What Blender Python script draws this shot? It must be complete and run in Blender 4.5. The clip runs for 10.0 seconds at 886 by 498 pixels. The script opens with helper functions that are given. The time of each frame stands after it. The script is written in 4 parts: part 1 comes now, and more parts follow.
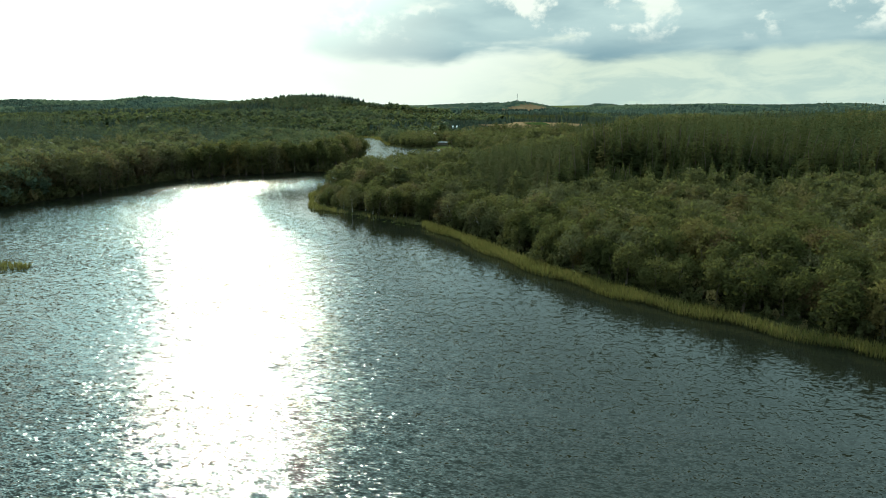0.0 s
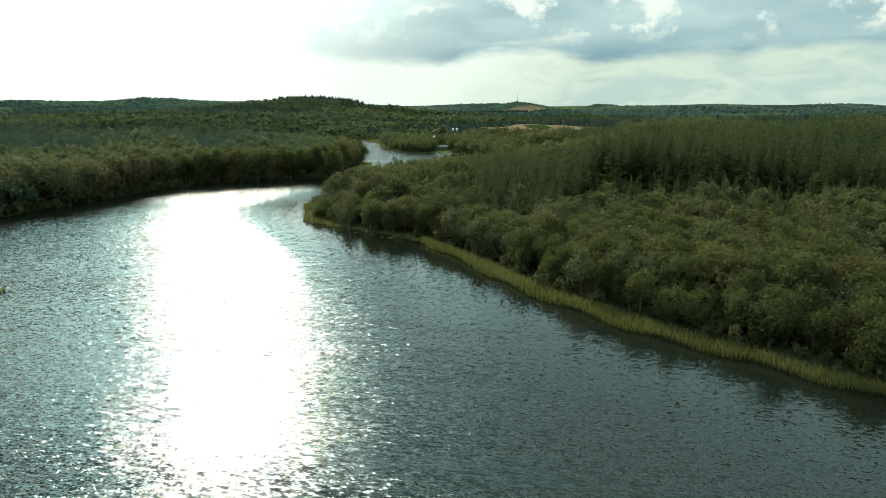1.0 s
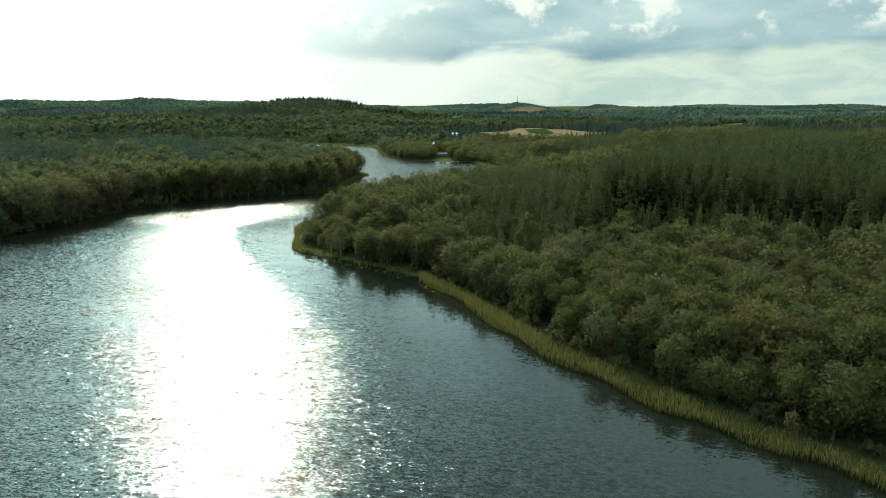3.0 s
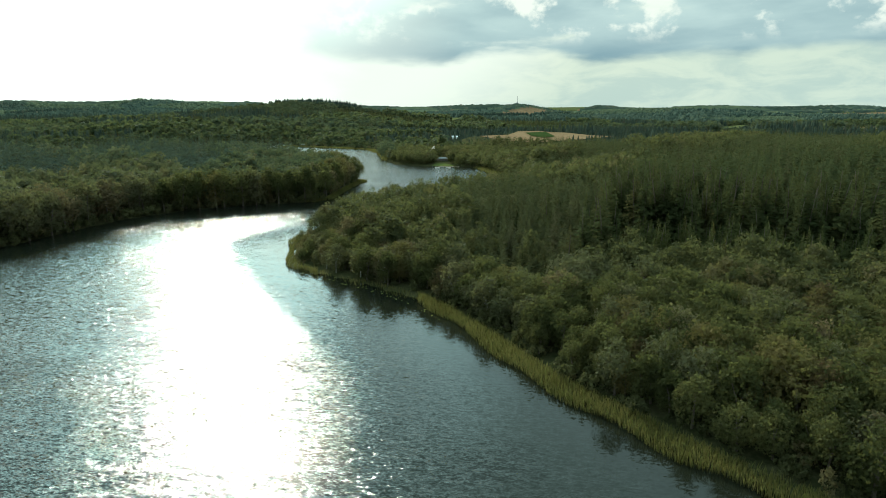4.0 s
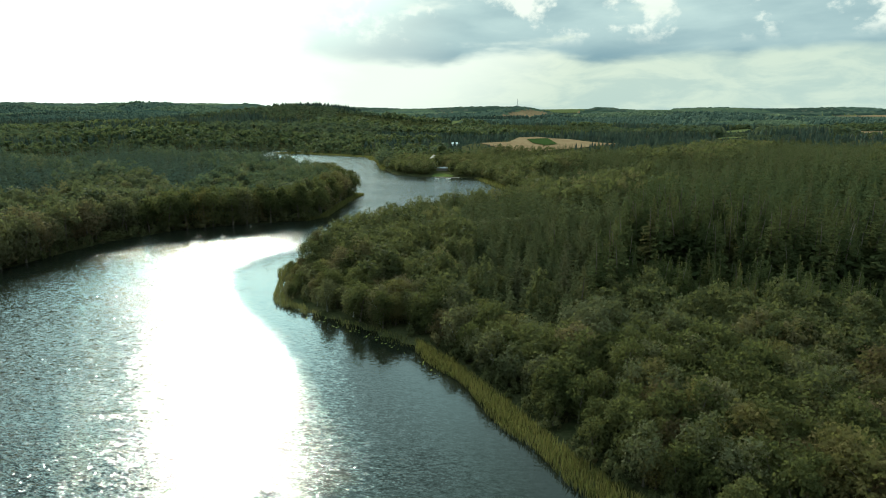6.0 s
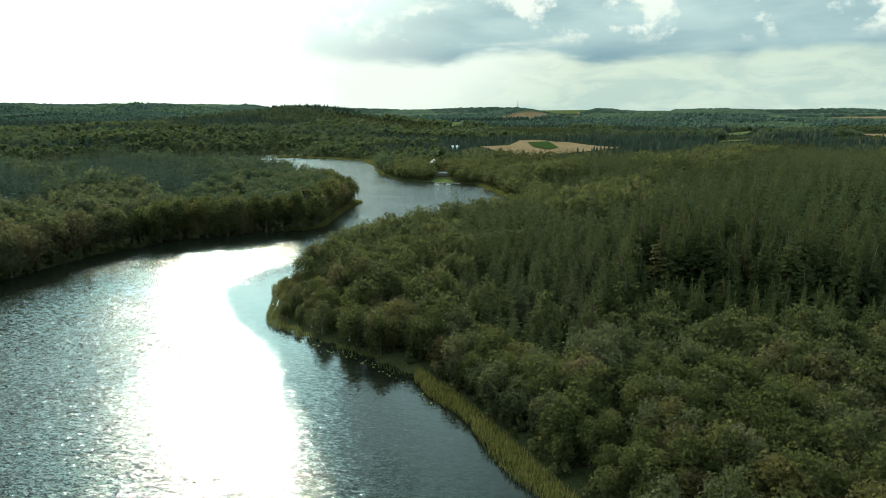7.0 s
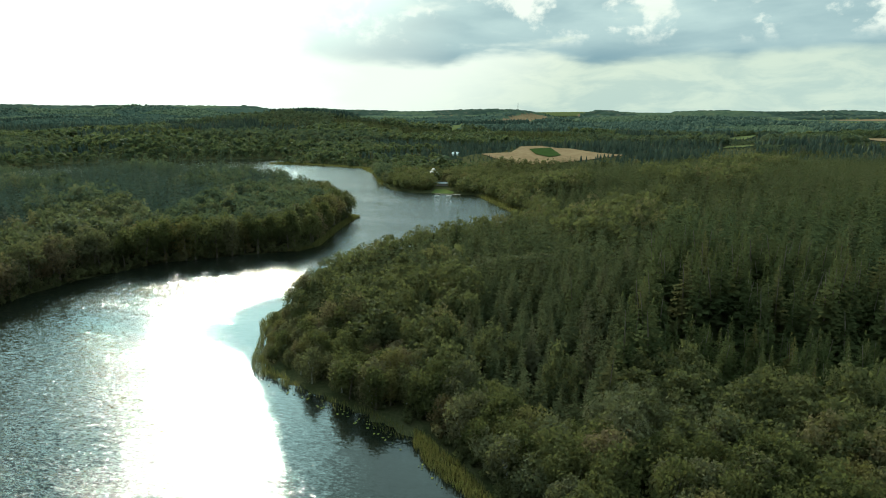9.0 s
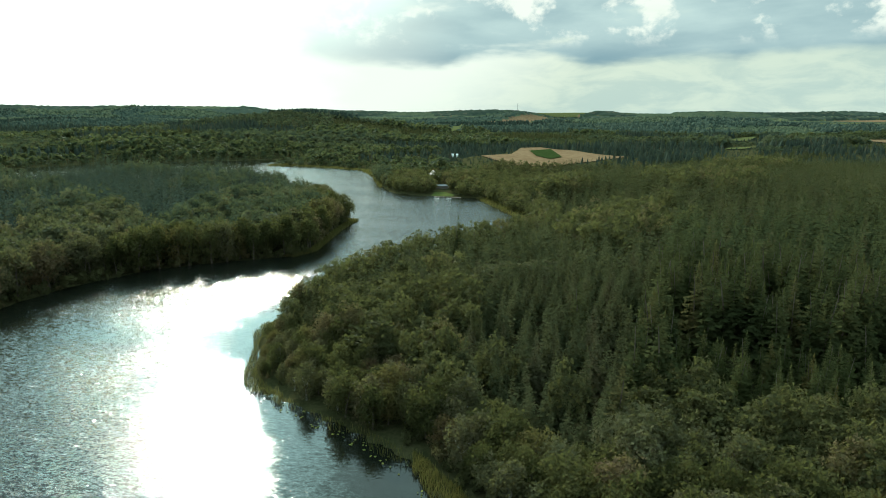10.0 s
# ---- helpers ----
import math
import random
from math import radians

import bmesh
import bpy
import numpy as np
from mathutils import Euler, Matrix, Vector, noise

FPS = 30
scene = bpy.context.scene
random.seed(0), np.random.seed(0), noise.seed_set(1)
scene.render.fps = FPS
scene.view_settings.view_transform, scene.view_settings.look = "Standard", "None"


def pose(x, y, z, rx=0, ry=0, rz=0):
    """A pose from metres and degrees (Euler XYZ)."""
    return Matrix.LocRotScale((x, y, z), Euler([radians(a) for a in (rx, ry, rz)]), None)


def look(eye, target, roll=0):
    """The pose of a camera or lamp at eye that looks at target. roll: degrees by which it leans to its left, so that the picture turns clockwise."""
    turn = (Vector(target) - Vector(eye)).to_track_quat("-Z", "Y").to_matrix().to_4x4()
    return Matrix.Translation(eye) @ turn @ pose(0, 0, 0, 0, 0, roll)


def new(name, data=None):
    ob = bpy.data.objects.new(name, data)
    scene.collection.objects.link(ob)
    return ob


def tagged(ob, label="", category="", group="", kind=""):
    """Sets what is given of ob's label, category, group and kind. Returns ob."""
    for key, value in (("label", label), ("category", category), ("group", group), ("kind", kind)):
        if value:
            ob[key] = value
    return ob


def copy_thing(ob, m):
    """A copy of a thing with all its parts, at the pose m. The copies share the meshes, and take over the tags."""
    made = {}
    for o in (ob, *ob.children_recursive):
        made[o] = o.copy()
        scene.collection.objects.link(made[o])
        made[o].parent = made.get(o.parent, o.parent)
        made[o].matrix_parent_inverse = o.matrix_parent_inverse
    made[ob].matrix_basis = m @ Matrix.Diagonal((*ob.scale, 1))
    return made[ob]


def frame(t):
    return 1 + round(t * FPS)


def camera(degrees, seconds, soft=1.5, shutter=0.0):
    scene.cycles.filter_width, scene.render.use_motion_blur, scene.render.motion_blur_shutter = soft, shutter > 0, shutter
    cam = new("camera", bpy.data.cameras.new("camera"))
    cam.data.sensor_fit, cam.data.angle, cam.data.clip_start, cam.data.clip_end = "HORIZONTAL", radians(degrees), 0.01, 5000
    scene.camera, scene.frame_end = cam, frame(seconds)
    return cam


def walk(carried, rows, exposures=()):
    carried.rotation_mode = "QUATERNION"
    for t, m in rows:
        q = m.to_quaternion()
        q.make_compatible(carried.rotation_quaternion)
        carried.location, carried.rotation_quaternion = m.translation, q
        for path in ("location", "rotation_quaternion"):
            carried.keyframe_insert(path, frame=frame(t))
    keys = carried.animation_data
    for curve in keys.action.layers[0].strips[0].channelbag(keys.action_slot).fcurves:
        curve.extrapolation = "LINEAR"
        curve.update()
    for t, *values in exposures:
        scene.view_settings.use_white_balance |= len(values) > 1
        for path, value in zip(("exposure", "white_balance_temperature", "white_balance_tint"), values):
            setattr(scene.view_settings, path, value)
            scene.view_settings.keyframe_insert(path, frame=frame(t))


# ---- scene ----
cam = camera(70.0, 10.0, soft=1.0)
# seconds, place in metres, yaw, pitch, lean to the right
ROWS = [
    (0, 0.00, 0.00, 39.60, 0.201, -12.589, 0.028),
    (0.5, -0.05, 5.31, 41.16, 0.198, -12.578, 0.047),
    (1, -0.16, 10.69, 42.95, 0.192, -12.575, 0.032),
    (1.5, -0.18, 15.89, 44.63, 0.180, -12.610, 0.019),
    (2, -0.37, 21.18, 46.42, 0.164, -12.636, 0.012),
    (2.5, -0.47, 26.22, 48.08, 0.140, -12.657, -0.010),
    (4, -0.53, 41.35, 53.26, 0.118, -12.617, -0.033),
    (4.5, -0.63, 45.93, 54.93, 0.110, -12.584, -0.044),
    (5, -0.70, 50.81, 56.75, 0.097, -12.560, -0.057),
    (5.5, -0.74, 55.31, 58.45, 0.085, -12.549, -0.049),
    (7, -1.02, 69.64, 63.77, 0.059, -12.503, -0.087),
    (7.5, -1.14, 74.27, 65.50, 0.055, -12.509, -0.099),
    (8, -1.27, 79.01, 67.38, 0.049, -12.499, -0.119),
    (8.5, -1.52, 83.47, 69.09, 0.019, -12.486, -0.129),
    (9, -1.68, 87.77, 70.59, 0.010, -12.435, -0.150),
    (9.5, -1.78, 91.54, 71.23, -0.002, -12.389, -0.160),
    (10, -1.93, 95.42, 71.45, -0.034, -12.381, -0.171),
]
walk(cam, [(t, pose(x, y, z, 90 + pitch, 0, yaw) @ pose(0, 0, 0, 0, 0, -lean)) for t, x, y, z, yaw, pitch, lean in ROWS], [(0.0, 0.0, 6500, -1.0), (10.0, 0.0, 6500, -1.0)])

# ---- sky and sun ----
SUN_AZ, SUN_EL = -20.3, 27.0          # degrees right of +y, degrees up
sun_way = Vector((math.sin(radians(SUN_AZ)) * math.cos(radians(SUN_EL)), math.cos(radians(SUN_AZ)) * math.cos(radians(SUN_EL)), math.sin(radians(SUN_EL))))
SKY = 0.10


class Nodes:
    """Short hand for building node trees."""

    def __init__(self, tree):
        self.tree = tree
        tree.nodes.clear()

    def add(self, kind, inputs=None, **props):
        node = self.tree.nodes.new(kind)
        for key, value in props.items():
            setattr(node, key, value)
        for key, value in (inputs or {}).items():
            if isinstance(value, bpy.types.NodeSocket):
                self.tree.links.new(value, node.inputs[key])
            else:
                node.inputs[key].default_value = value
        return node

    def math(self, op, a, b=0.0, c=0.0, clamp=False):
        return self.add("ShaderNodeMath", {0: a, 1: b, 2: c}, operation=op, use_clamp=clamp).outputs[0]

    def vec(self, op, a, b=(0, 0, 0)):
        node = self.add("ShaderNodeVectorMath", {0: a, 1: b}, operation=op)
        return node.outputs["Value" if op in ("DOT_PRODUCT", "LENGTH") else "Vector"]

    def ramp(self, value, stops, mode="EASE"):
        node = self.add("ShaderNodeValToRGB", {0: value})
        node.color_ramp.interpolation = mode
        el = node.color_ramp.elements
        while len(el) < len(stops):
            el.new(0.5)
        for e, (p, c) in zip(el, stops):
            e.position = p
            e.color = (c, c, c, 1) if isinstance(c, (int, float)) else (*c, 1)
        return node.outputs[0]

    def noise(self, vector, scale, detail=3.0, rough=0.5, distort=0.0):
        return self.add("ShaderNodeTexNoise", {"Vector": vector, "Scale": scale, "Detail": detail, "Roughness": rough, "Distortion": distort}).outputs[0]

    def mix(self, fac, a, b, blend="MIX"):
        node = self.add("ShaderNodeMix", data_type="RGBA", blend_type=blend)
        for key, value in ((0, fac), (6, a), (7, b)):
            if isinstance(value, bpy.types.NodeSocket):
                self.tree.links.new(value, node.inputs[key])
            else:
                node.inputs[key].default_value = value if key == 0 else (*value, 1)
        return node.outputs[2]

    def map(self, value, a, b, c=0.0, d=1.0):
        return self.add("ShaderNodeMapRange", {0: value, 1: a, 2: b, 3: c, 4: d}, interpolation_type="SMOOTHSTEP").outputs[0]


def build_world():
    world = bpy.data.worlds.new("sky")
    world.use_nodes = True
    scene.world = world
    n = Nodes(world.node_tree)
    way = n.add("ShaderNodeTexCoord").outputs["Generated"]
    parts = n.add("ShaderNodeSeparateXYZ", {0: way})
    dx, dy, dz = parts.outputs
    sky = n.add("ShaderNodeTexSky", sky_type="NISHITA", sun_disc=False, sun_elevation=radians(SUN_EL), sun_rotation=radians(SUN_AZ), altitude=50.0, air_density=1.2, dust_density=2.5, ozone_density=1.0)
    clear = n.vec("SCALE", sky.outputs[0])
    n.tree.links.new(n.add("ShaderNodeValue").outputs[0], clear.node.inputs["Scale"])
    clear.node.inputs["Scale"].links[0].from_node.outputs[0].default_value = SKY
    near = n.vec("DOT_PRODUCT", way, tuple(sun_way))
    # a deck of broken cloud, seen on a flat sheet high up, ending in a ragged lower rim
    high = n.math("MAXIMUM", n.math("ADD", dz, 0.05), 0.02)
    sheet = n.add("ShaderNodeCombineXYZ", {0: n.math("DIVIDE", dx, high), 1: n.math("DIVIDE", dy, high), 2: 0.0}).outputs[0]
    big = n.noise(n.vec("ADD", sheet, (CLOUD_X, CLOUD_Y, 0.0)), 0.30, 7.0, 0.55, 0.5)
    flat = n.vec("MULTIPLY", way, (1.0, 1.0, 3.9))
    billow = n.noise(n.vec("ADD", flat, (CLOUD_X, 0.0, 0.0)), 6.6, 10.0, 0.50, 0.15)
    rim = n.math("ADD", dz, n.math("MULTIPLY", n.math("SUBTRACT", billow, 0.5), 0.050))
    above = n.map(rim, 0.066, 0.084)
    gap = (math.sin(radians(SUN_AZ - 8)), math.cos(radians(SUN_AZ - 8)))
    flat_way = n.math("DIVIDE", n.math("ADD", n.math("MULTIPLY", dx, gap[0]), n.math("MULTIPLY", dy, gap[1])), n.math("MAXIMUM", n.math("SQRT", n.math("ADD", n.math("MULTIPLY", dx, dx), n.math("MULTIPLY", dy, dy))), 0.001))
    flat_way = n.math("ADD", flat_way, n.math("MULTIPLY", n.math("SUBTRACT", billow, 0.5), 0.06))
    burnt = n.map(flat_way, 0.945, 0.962)
    shape = n.math("ADD", n.math("MULTIPLY", big, 0.45), n.math("MULTIPLY", billow, 0.55))
    cover = n.math("MULTIPLY", n.math("MULTIPLY", n.map(shape, 0.30, 0.43), above), n.math("SUBTRACT", 1.0, burnt))
    # the deck's flat underside is its darkest part
    under = n.math("ADD", n.math("MULTIPLY", n.map(shape, 0.36, 0.64), 0.62), n.math("MULTIPLY", n.map(rim, 0.120, 0.076), 0.42), clamp=True)
    cloud = n.mix(under, (0.60, 0.75, 0.77), (0.26, 0.40, 0.48))
    heap = n.noise(n.vec("ADD", n.vec("MULTIPLY", way, (1.0, 1.0, 1.4)), (0.35, CLOUD_Y, 0.2)), 12.0, 10.0, 0.58, 0.1)
    lit = n.math("MULTIPLY", n.map(heap, 0.53, 0.64), n.map(dz, 0.085, 0.115))
    cloud = n.mix(lit, cloud, (0.98, 1.02, 0.97))
    cloud = n.mix(n.math("MULTIPLY", n.map(dz, 0.15, 0.36), 0.85), cloud, (0.97, 1.13, 1.07))
    # thin cloud close to the sun glows with its light
    cloud = n.mix(n.map(near, 0.893, 0.97), cloud, (1.75, 2.1, 1.98))
    # thinner towards the glare
    cloud = n.mix(n.math("MULTIPLY", n.map(flat_way, 0.86, 0.95), 0.55), cloud, (0.95, 1.02, 0.97))
    # away from the sun the deck is seen from its lit side
    cloud = n.mix(n.map(near, 0.55, -0.5), cloud, (0.66, 0.74, 0.76))
    # pale haze low over the land
    haze = n.map(dz, 0.30, 0.02)
    streak = n.noise(n.vec("MULTIPLY", way, (5.0, 5.0, 16.0)), 2.2, 7.0, 0.58, 0.4)
    pale = n.mix(n.map(streak, 0.38, 0.62), (0.55, 0.69, 0.67), (0.71, 0.82, 0.74))
    base = n.mix(n.math("MULTIPLY", haze, 0.95), n.vec("ADD", clear, (0.04, 0.10, 0.12)), pale)
    # the bright veil round the sun
    base = n.mix(n.map(near, 0.77, 0.872), base, (0.975, 1.03, 0.965))
    base = n.mix(n.map(near, 0.935, 0.99), base, (2.9, 3.5, 3.25))
    base = n.mix(n.map(flat_way, 0.93, 0.985), base, n.mix(1.0, base, (1.22, 1.25, 1.24), "MULTIPLY"))
    full = n.mix(cover, base, cloud)
    # higher up the light of the blue sky comes through
    full = n.mix(n.map(dz, 0.155, 0.36), full, n.mix(1.0, full, (0.91, 1.14, 1.28), "MULTIPLY"))
    # below the horizon, dull land
    full = n.mix(n.map(dz, -0.004, -0.03), full, (0.08, 0.1, 0.09))
    out = n.add("ShaderNodeBackground", {"Color": full, "Strength": 1.0})
    n.add("ShaderNodeOutputWorld", {0: out.outputs[0]})


CLOUD_X, CLOUD_Y = 2.0, 9.0
build_world()
sun = new("sun", bpy.data.lights.new("sun", "SUN"))
sun.data.energy, sun.data.angle, sun.data.color = 5.0, radians(0.6), (1.0, 0.95, 0.82)
sun.matrix_world = look(sun_way * 100, (0, 0, 0))
tagged(sun, kind="structure")

# ---- materials ----
def material(name):
    mat = bpy.data.materials.new(name)
    mat.use_nodes = True
    return mat, Nodes(mat.node_tree)


def finish(n, shader, bump=None):
    n.add("ShaderNodeOutputMaterial", {0: shader})


def leaf_material(name, dark, light, accent, amount=0.1, through_light=0.35, single=False, breakup=0.0, gloss=0.0, keep=0.47):
    """Foliage: a colour between dark and light tree by tree and leaf by leaf, some of it in an accent colour, with light coming through."""
    mat, n = material(name)
    tint = n.add("ShaderNodeAttribute", attribute_name="tint").outputs["Fac"]
    if single:
        own = n.add("ShaderNodeObjectInfo").outputs["Random"]
    else:
        own = n.add("ShaderNodeAttribute", attribute_name="tree").outputs["Fac"]
    patch = n.noise(n.add("ShaderNodeNewGeometry").outputs["Position"], 0.9, 2.0)
    fac = n.math("ADD", n.math("MULTIPLY", own, 0.55), n.math("ADD", n.math("MULTIPLY", tint, 0.3), n.math("MULTIPLY", patch, 0.25)))
    col = n.mix(n.map(fac, 0.1, 1.0), dark, light)
    odd = n.math("MULTIPLY", n.map(n.math("FRACT", n.math("MULTIPLY", own, 7.31)), 1.0 - amount, 1.0 - amount * 0.4), 0.8)
    col = n.mix(odd, col, accent)
    diff = n.add("ShaderNodeBsdfPrincipled", {"Base Color": col, "Roughness": 0.6, "Specular IOR Level": gloss})
    lit = n.mix(0.5, col, (0.190, 0.203, 0.056))
    back = n.add("ShaderNodeBsdfTranslucent", {"Color": lit})
    shader = n.add("ShaderNodeMixShader", {0: through_light, 1: diff.outputs[0], 2: back.outputs[0]})
    if breakup:
        # ragged sprays: gaps between the leaves of each spray
        spot = n.add("ShaderNodeNewGeometry").outputs["Position"]
        leafy = n.math("GREATER_THAN", n.noise(spot, breakup, 1.0, 0.5), keep)
        shader = n.add("ShaderNodeMixShader", {0: leafy, 1: n.add("ShaderNodeBsdfTransparent").outputs[0], 2: shader.outputs[0]})
    finish(n, shader.outputs[0])
    return mat


def plain_material(name, a, b, scale=1.0, rough=0.8, bump=0.3, spec=0.3, stretch=(1, 1, 1)):
    """A surface with grain and larger stains between two colours."""
    mat, n = material(name)
    place = n.vec("MULTIPLY", n.add("ShaderNodeNewGeometry").outputs["Position"], stretch)
    grain, stain = n.noise(place, scale * 4, 5.0), n.noise(place, scale * 0.5, 3.0)
    col = n.mix(n.math("ADD", n.math("MULTIPLY", n.map(grain, 0.3, 0.7), 0.5), n.math("MULTIPLY", n.map(stain, 0.3, 0.7), 0.5)), a, b)
    b_node = n.add("ShaderNodeBump", {"Strength": bump, "Distance": 0.1 / scale, "Height": grain})
    finish(n, n.add("ShaderNodeBsdfPrincipled", {"Base Color": col, "Roughness": rough, "Specular IOR Level": spec, "Normal": b_node.outputs[0]}).outputs[0])
    return mat


def water_material():
    """Wind-rippled lake water: fine ripples, longer swell and calmer streaks."""
    mat, n = material("lake_water")
    place = n.add("ShaderNodeNewGeometry").outputs["Position"]
    # the wind blows along (sin, cos) of WIND; crests lie across it
    along, across = (math.sin(radians(WIND)), math.cos(radians(WIND)), 0.0), (math.cos(radians(WIND)), -math.sin(radians(WIND)), 0.0)
    turned = n.add("ShaderNodeCombineXYZ", {0: n.math("MULTIPLY", n.vec("DOT_PRODUCT", place, across), 0.45), 1: n.vec("DOT_PRODUCT", place, along), 2: 0.0}).outputs[0]

    def slopes(scale, detail):
        col = n.add("ShaderNodeTexNoise", {"Vector": turned, "Scale": scale, "Detail": detail, "Roughness": 0.55, "Distortion": 0.2}).outputs["Color"]
        return n.vec("SUBTRACT", col, (0.5, 0.5, 0.5))
    calm = n.map(n.noise(n.vec("MULTIPLY", turned, (0.3, 1.0, 1.0)), 0.03, 5.0, 0.6, 0.6), 0.34, 0.60)
    chop = n.vec("ADD", n.vec("MULTIPLY", slopes(1.75, 2.0), (WAVE * 0.80, WAVE * 0.80, 0.0)), n.vec("MULTIPLY", slopes(4.9, 1.0), (WAVE * 0.78, WAVE * 0.78, 0.0)))
    both = n.vec("ADD", chop, n.vec("MULTIPLY", slopes(0.62, 1.0), (WAVE * 0.30, WAVE * 0.10, 0.0)))
    pair = n.add("ShaderNodeSeparateXYZ", {0: both}).outputs

    def aimed(value, way):
        node = n.add("ShaderNodeVectorMath", {0: way}, operation="SCALE")
        n.tree.links.new(value, node.inputs["Scale"])
        return node.outputs[0]
    tilt = n.vec("ADD", aimed(n.math("MULTIPLY", pair[0], 1.32), along), aimed(n.math("MULTIPLY", pair[1], 1.0), across))
    tilt = n.add("ShaderNodeVectorMath", {0: tilt}, operation="SCALE")
    wind = n.add("ShaderNodeAttribute", attribute_name="wind").outputs["Fac"]
    n.tree.links.new(n.math("MULTIPLY", wind, n.math("ADD", n.math("MULTIPLY", calm, 0.45), 0.65)), tilt.inputs["Scale"])
    normal = n.vec("NORMALIZE", n.vec("ADD", tilt.outputs[0], (0.0, 0.0, 1.0)))
    shader = n.add("ShaderNodeBsdfPrincipled", {"Base Color": (0.009, 0.0105, 0.007, 1), "Roughness": n.math("ADD", n.math("MULTIPLY", wind, WATER_ROUGH * 0.75), WATER_ROUGH * 0.25), "IOR": 1.333, "Normal": normal})
    finish(n, shader.outputs[0])
    return mat


WAVE, WATER_ROUGH, WIND = 0.93, 0.09, 12.0
M_WATER = water_material()
M_GROUND = plain_material("forest_floor", (0.030, 0.034, 0.014), (0.07, 0.062, 0.03), 0.25, 1.0, 0.5, 0.0)
M_STUBBLE = plain_material("stubble", (0.143, 0.094, 0.053), (0.210, 0.143, 0.084), 0.05, 1.0, 0.2, 0.0, stretch=(0.840, 0.205, 0.800))
M_GRASS = plain_material("meadow_grass", (0.075, 0.086, 0.034), (0.110, 0.116, 0.048), 0.08, 1.0, 0.3, 0.0)
M_LAWN = plain_material("lawn", (0.062, 0.084, 0.025), (0.105, 0.120, 0.038), 0.2, 1.0, 0.3, 0.0)
M_SCRUB = plain_material("kale_field", (0.022, 0.037, 0.011), (0.038, 0.056, 0.019), 0.3, 1.0, 0.6, 0.0)
M_BARK = plain_material("bark", (0.06, 0.045, 0.03), (0.15, 0.12, 0.09), 2.0, 0.95, 0.6, stretch=(1, 1, 0.2))
M_BIRCH = plain_material("pale_bark", (0.25, 0.23, 0.20), (0.5, 0.48, 0.43), 2.0, 0.85, 0.4, stretch=(1, 1, 3))
M_REED = leaf_material("reed", (0.091, 0.077, 0.025), (0.187, 0.153, 0.056), (0.086, 0.098, 0.025), 0.3, 0.35)
M_LILY = leaf_material("lily_pad", (0.09, 0.11, 0.03), (0.20, 0.19, 0.06), (0.2, 0.2, 0.05), 0.2, 0.2)
M_BROAD = leaf_material("broad_leaf", (0.039, 0.043, 0.018), (0.092, 0.088, 0.036), (0.138, 0.102, 0.041), 0.16, 0.38, True, breakup=4.2, gloss=0.01)
M_WILLOW = leaf_material("willow_leaf", (0.075, 0.076, 0.039), (0.120, 0.112, 0.061), (0.121, 0.114, 0.064), 0.1, 0.3, True, breakup=4.2, gloss=0.01)
M_RUST = leaf_material("rusty_leaf", (0.065, 0.043, 0.024), (0.107, 0.068, 0.037), (0.093, 0.076, 0.037), 0.2, 0.35, True, breakup=4.2, gloss=0.01)
M_OLIVE = leaf_material("olive_leaf", (0.074, 0.071, 0.040), (0.136, 0.115, 0.066), (0.157, 0.104, 0.062), 0.2, 0.4, True, breakup=2.2, gloss=0.01)
M_FIR = leaf_material("fir_needle", (0.034, 0.042, 0.018), (0.069, 0.073, 0.030), (0.077, 0.068, 0.029), 0.12, 0.2, True, breakup=2.2, keep=0.40)
M_BROAD_W = leaf_material("broad_leaf_woods", (0.046, 0.048, 0.024), (0.101, 0.096, 0.043), (0.140, 0.105, 0.055), 0.16, 0.35, breakup=2.4, gloss=0.01)
M_OLIVE_W = leaf_material("olive_leaf_woods", (0.054, 0.062, 0.038), (0.098, 0.102, 0.066), (0.119, 0.097, 0.059), 0.25, 0.4, breakup=2.2, gloss=0.01)
M_FIR_W = leaf_material("fir_needle_woods", (0.035, 0.047, 0.023), (0.071, 0.078, 0.034), (0.077, 0.066, 0.034), 0.12, 0.2, breakup=1.5, keep=0.42)
M_PINE_W = leaf_material("pine_needle_woods", (0.041, 0.048, 0.024), (0.084, 0.085, 0.041), (0.074, 0.066, 0.038), 0.13, 0.25, breakup=1.9)
# foliage across the water, its colour lifted towards blue to stand for haze
M_BANK_FIR_HAZE = leaf_material("hazy_bank_conifers", (0.030, 0.048, 0.043), (0.071, 0.092, 0.071), (0.092, 0.090, 0.065), 0.12, 0.18, breakup=1.5, keep=0.42)
M_BANK_LEAF_HAZE = leaf_material("hazy_bank_leaves", (0.046, 0.065, 0.046), (0.093, 0.116, 0.076), (0.114, 0.116, 0.076), 0.14, 0.30, breakup=1.5)
M_FAR_W = leaf_material("mixed_woods", (0.034, 0.053, 0.032), (0.084, 0.105, 0.057), (0.106, 0.112, 0.054), 0.2, 0.35, breakup=0.8, keep=0.42, gloss=0.01)
# far hill woods: the blue of distance haze is mixed into these leaf colours
M_HAZE_W = leaf_material("hazy_far_woods", (0.036, 0.056, 0.045), (0.074, 0.098, 0.074), (0.088, 0.105, 0.066), 0.2, 0.12)
M_HAZE_FIR = leaf_material("hazy_hill_conifers", (0.028, 0.043, 0.034), (0.058, 0.078, 0.058), (0.10, 0.10, 0.07), 0.15, 0.12)
M_HAZE_LEAF = leaf_material("hazy_hill_leaves", (0.058, 0.082, 0.054), (0.109, 0.132, 0.079), (0.102, 0.115, 0.068), 0.2, 0.15)
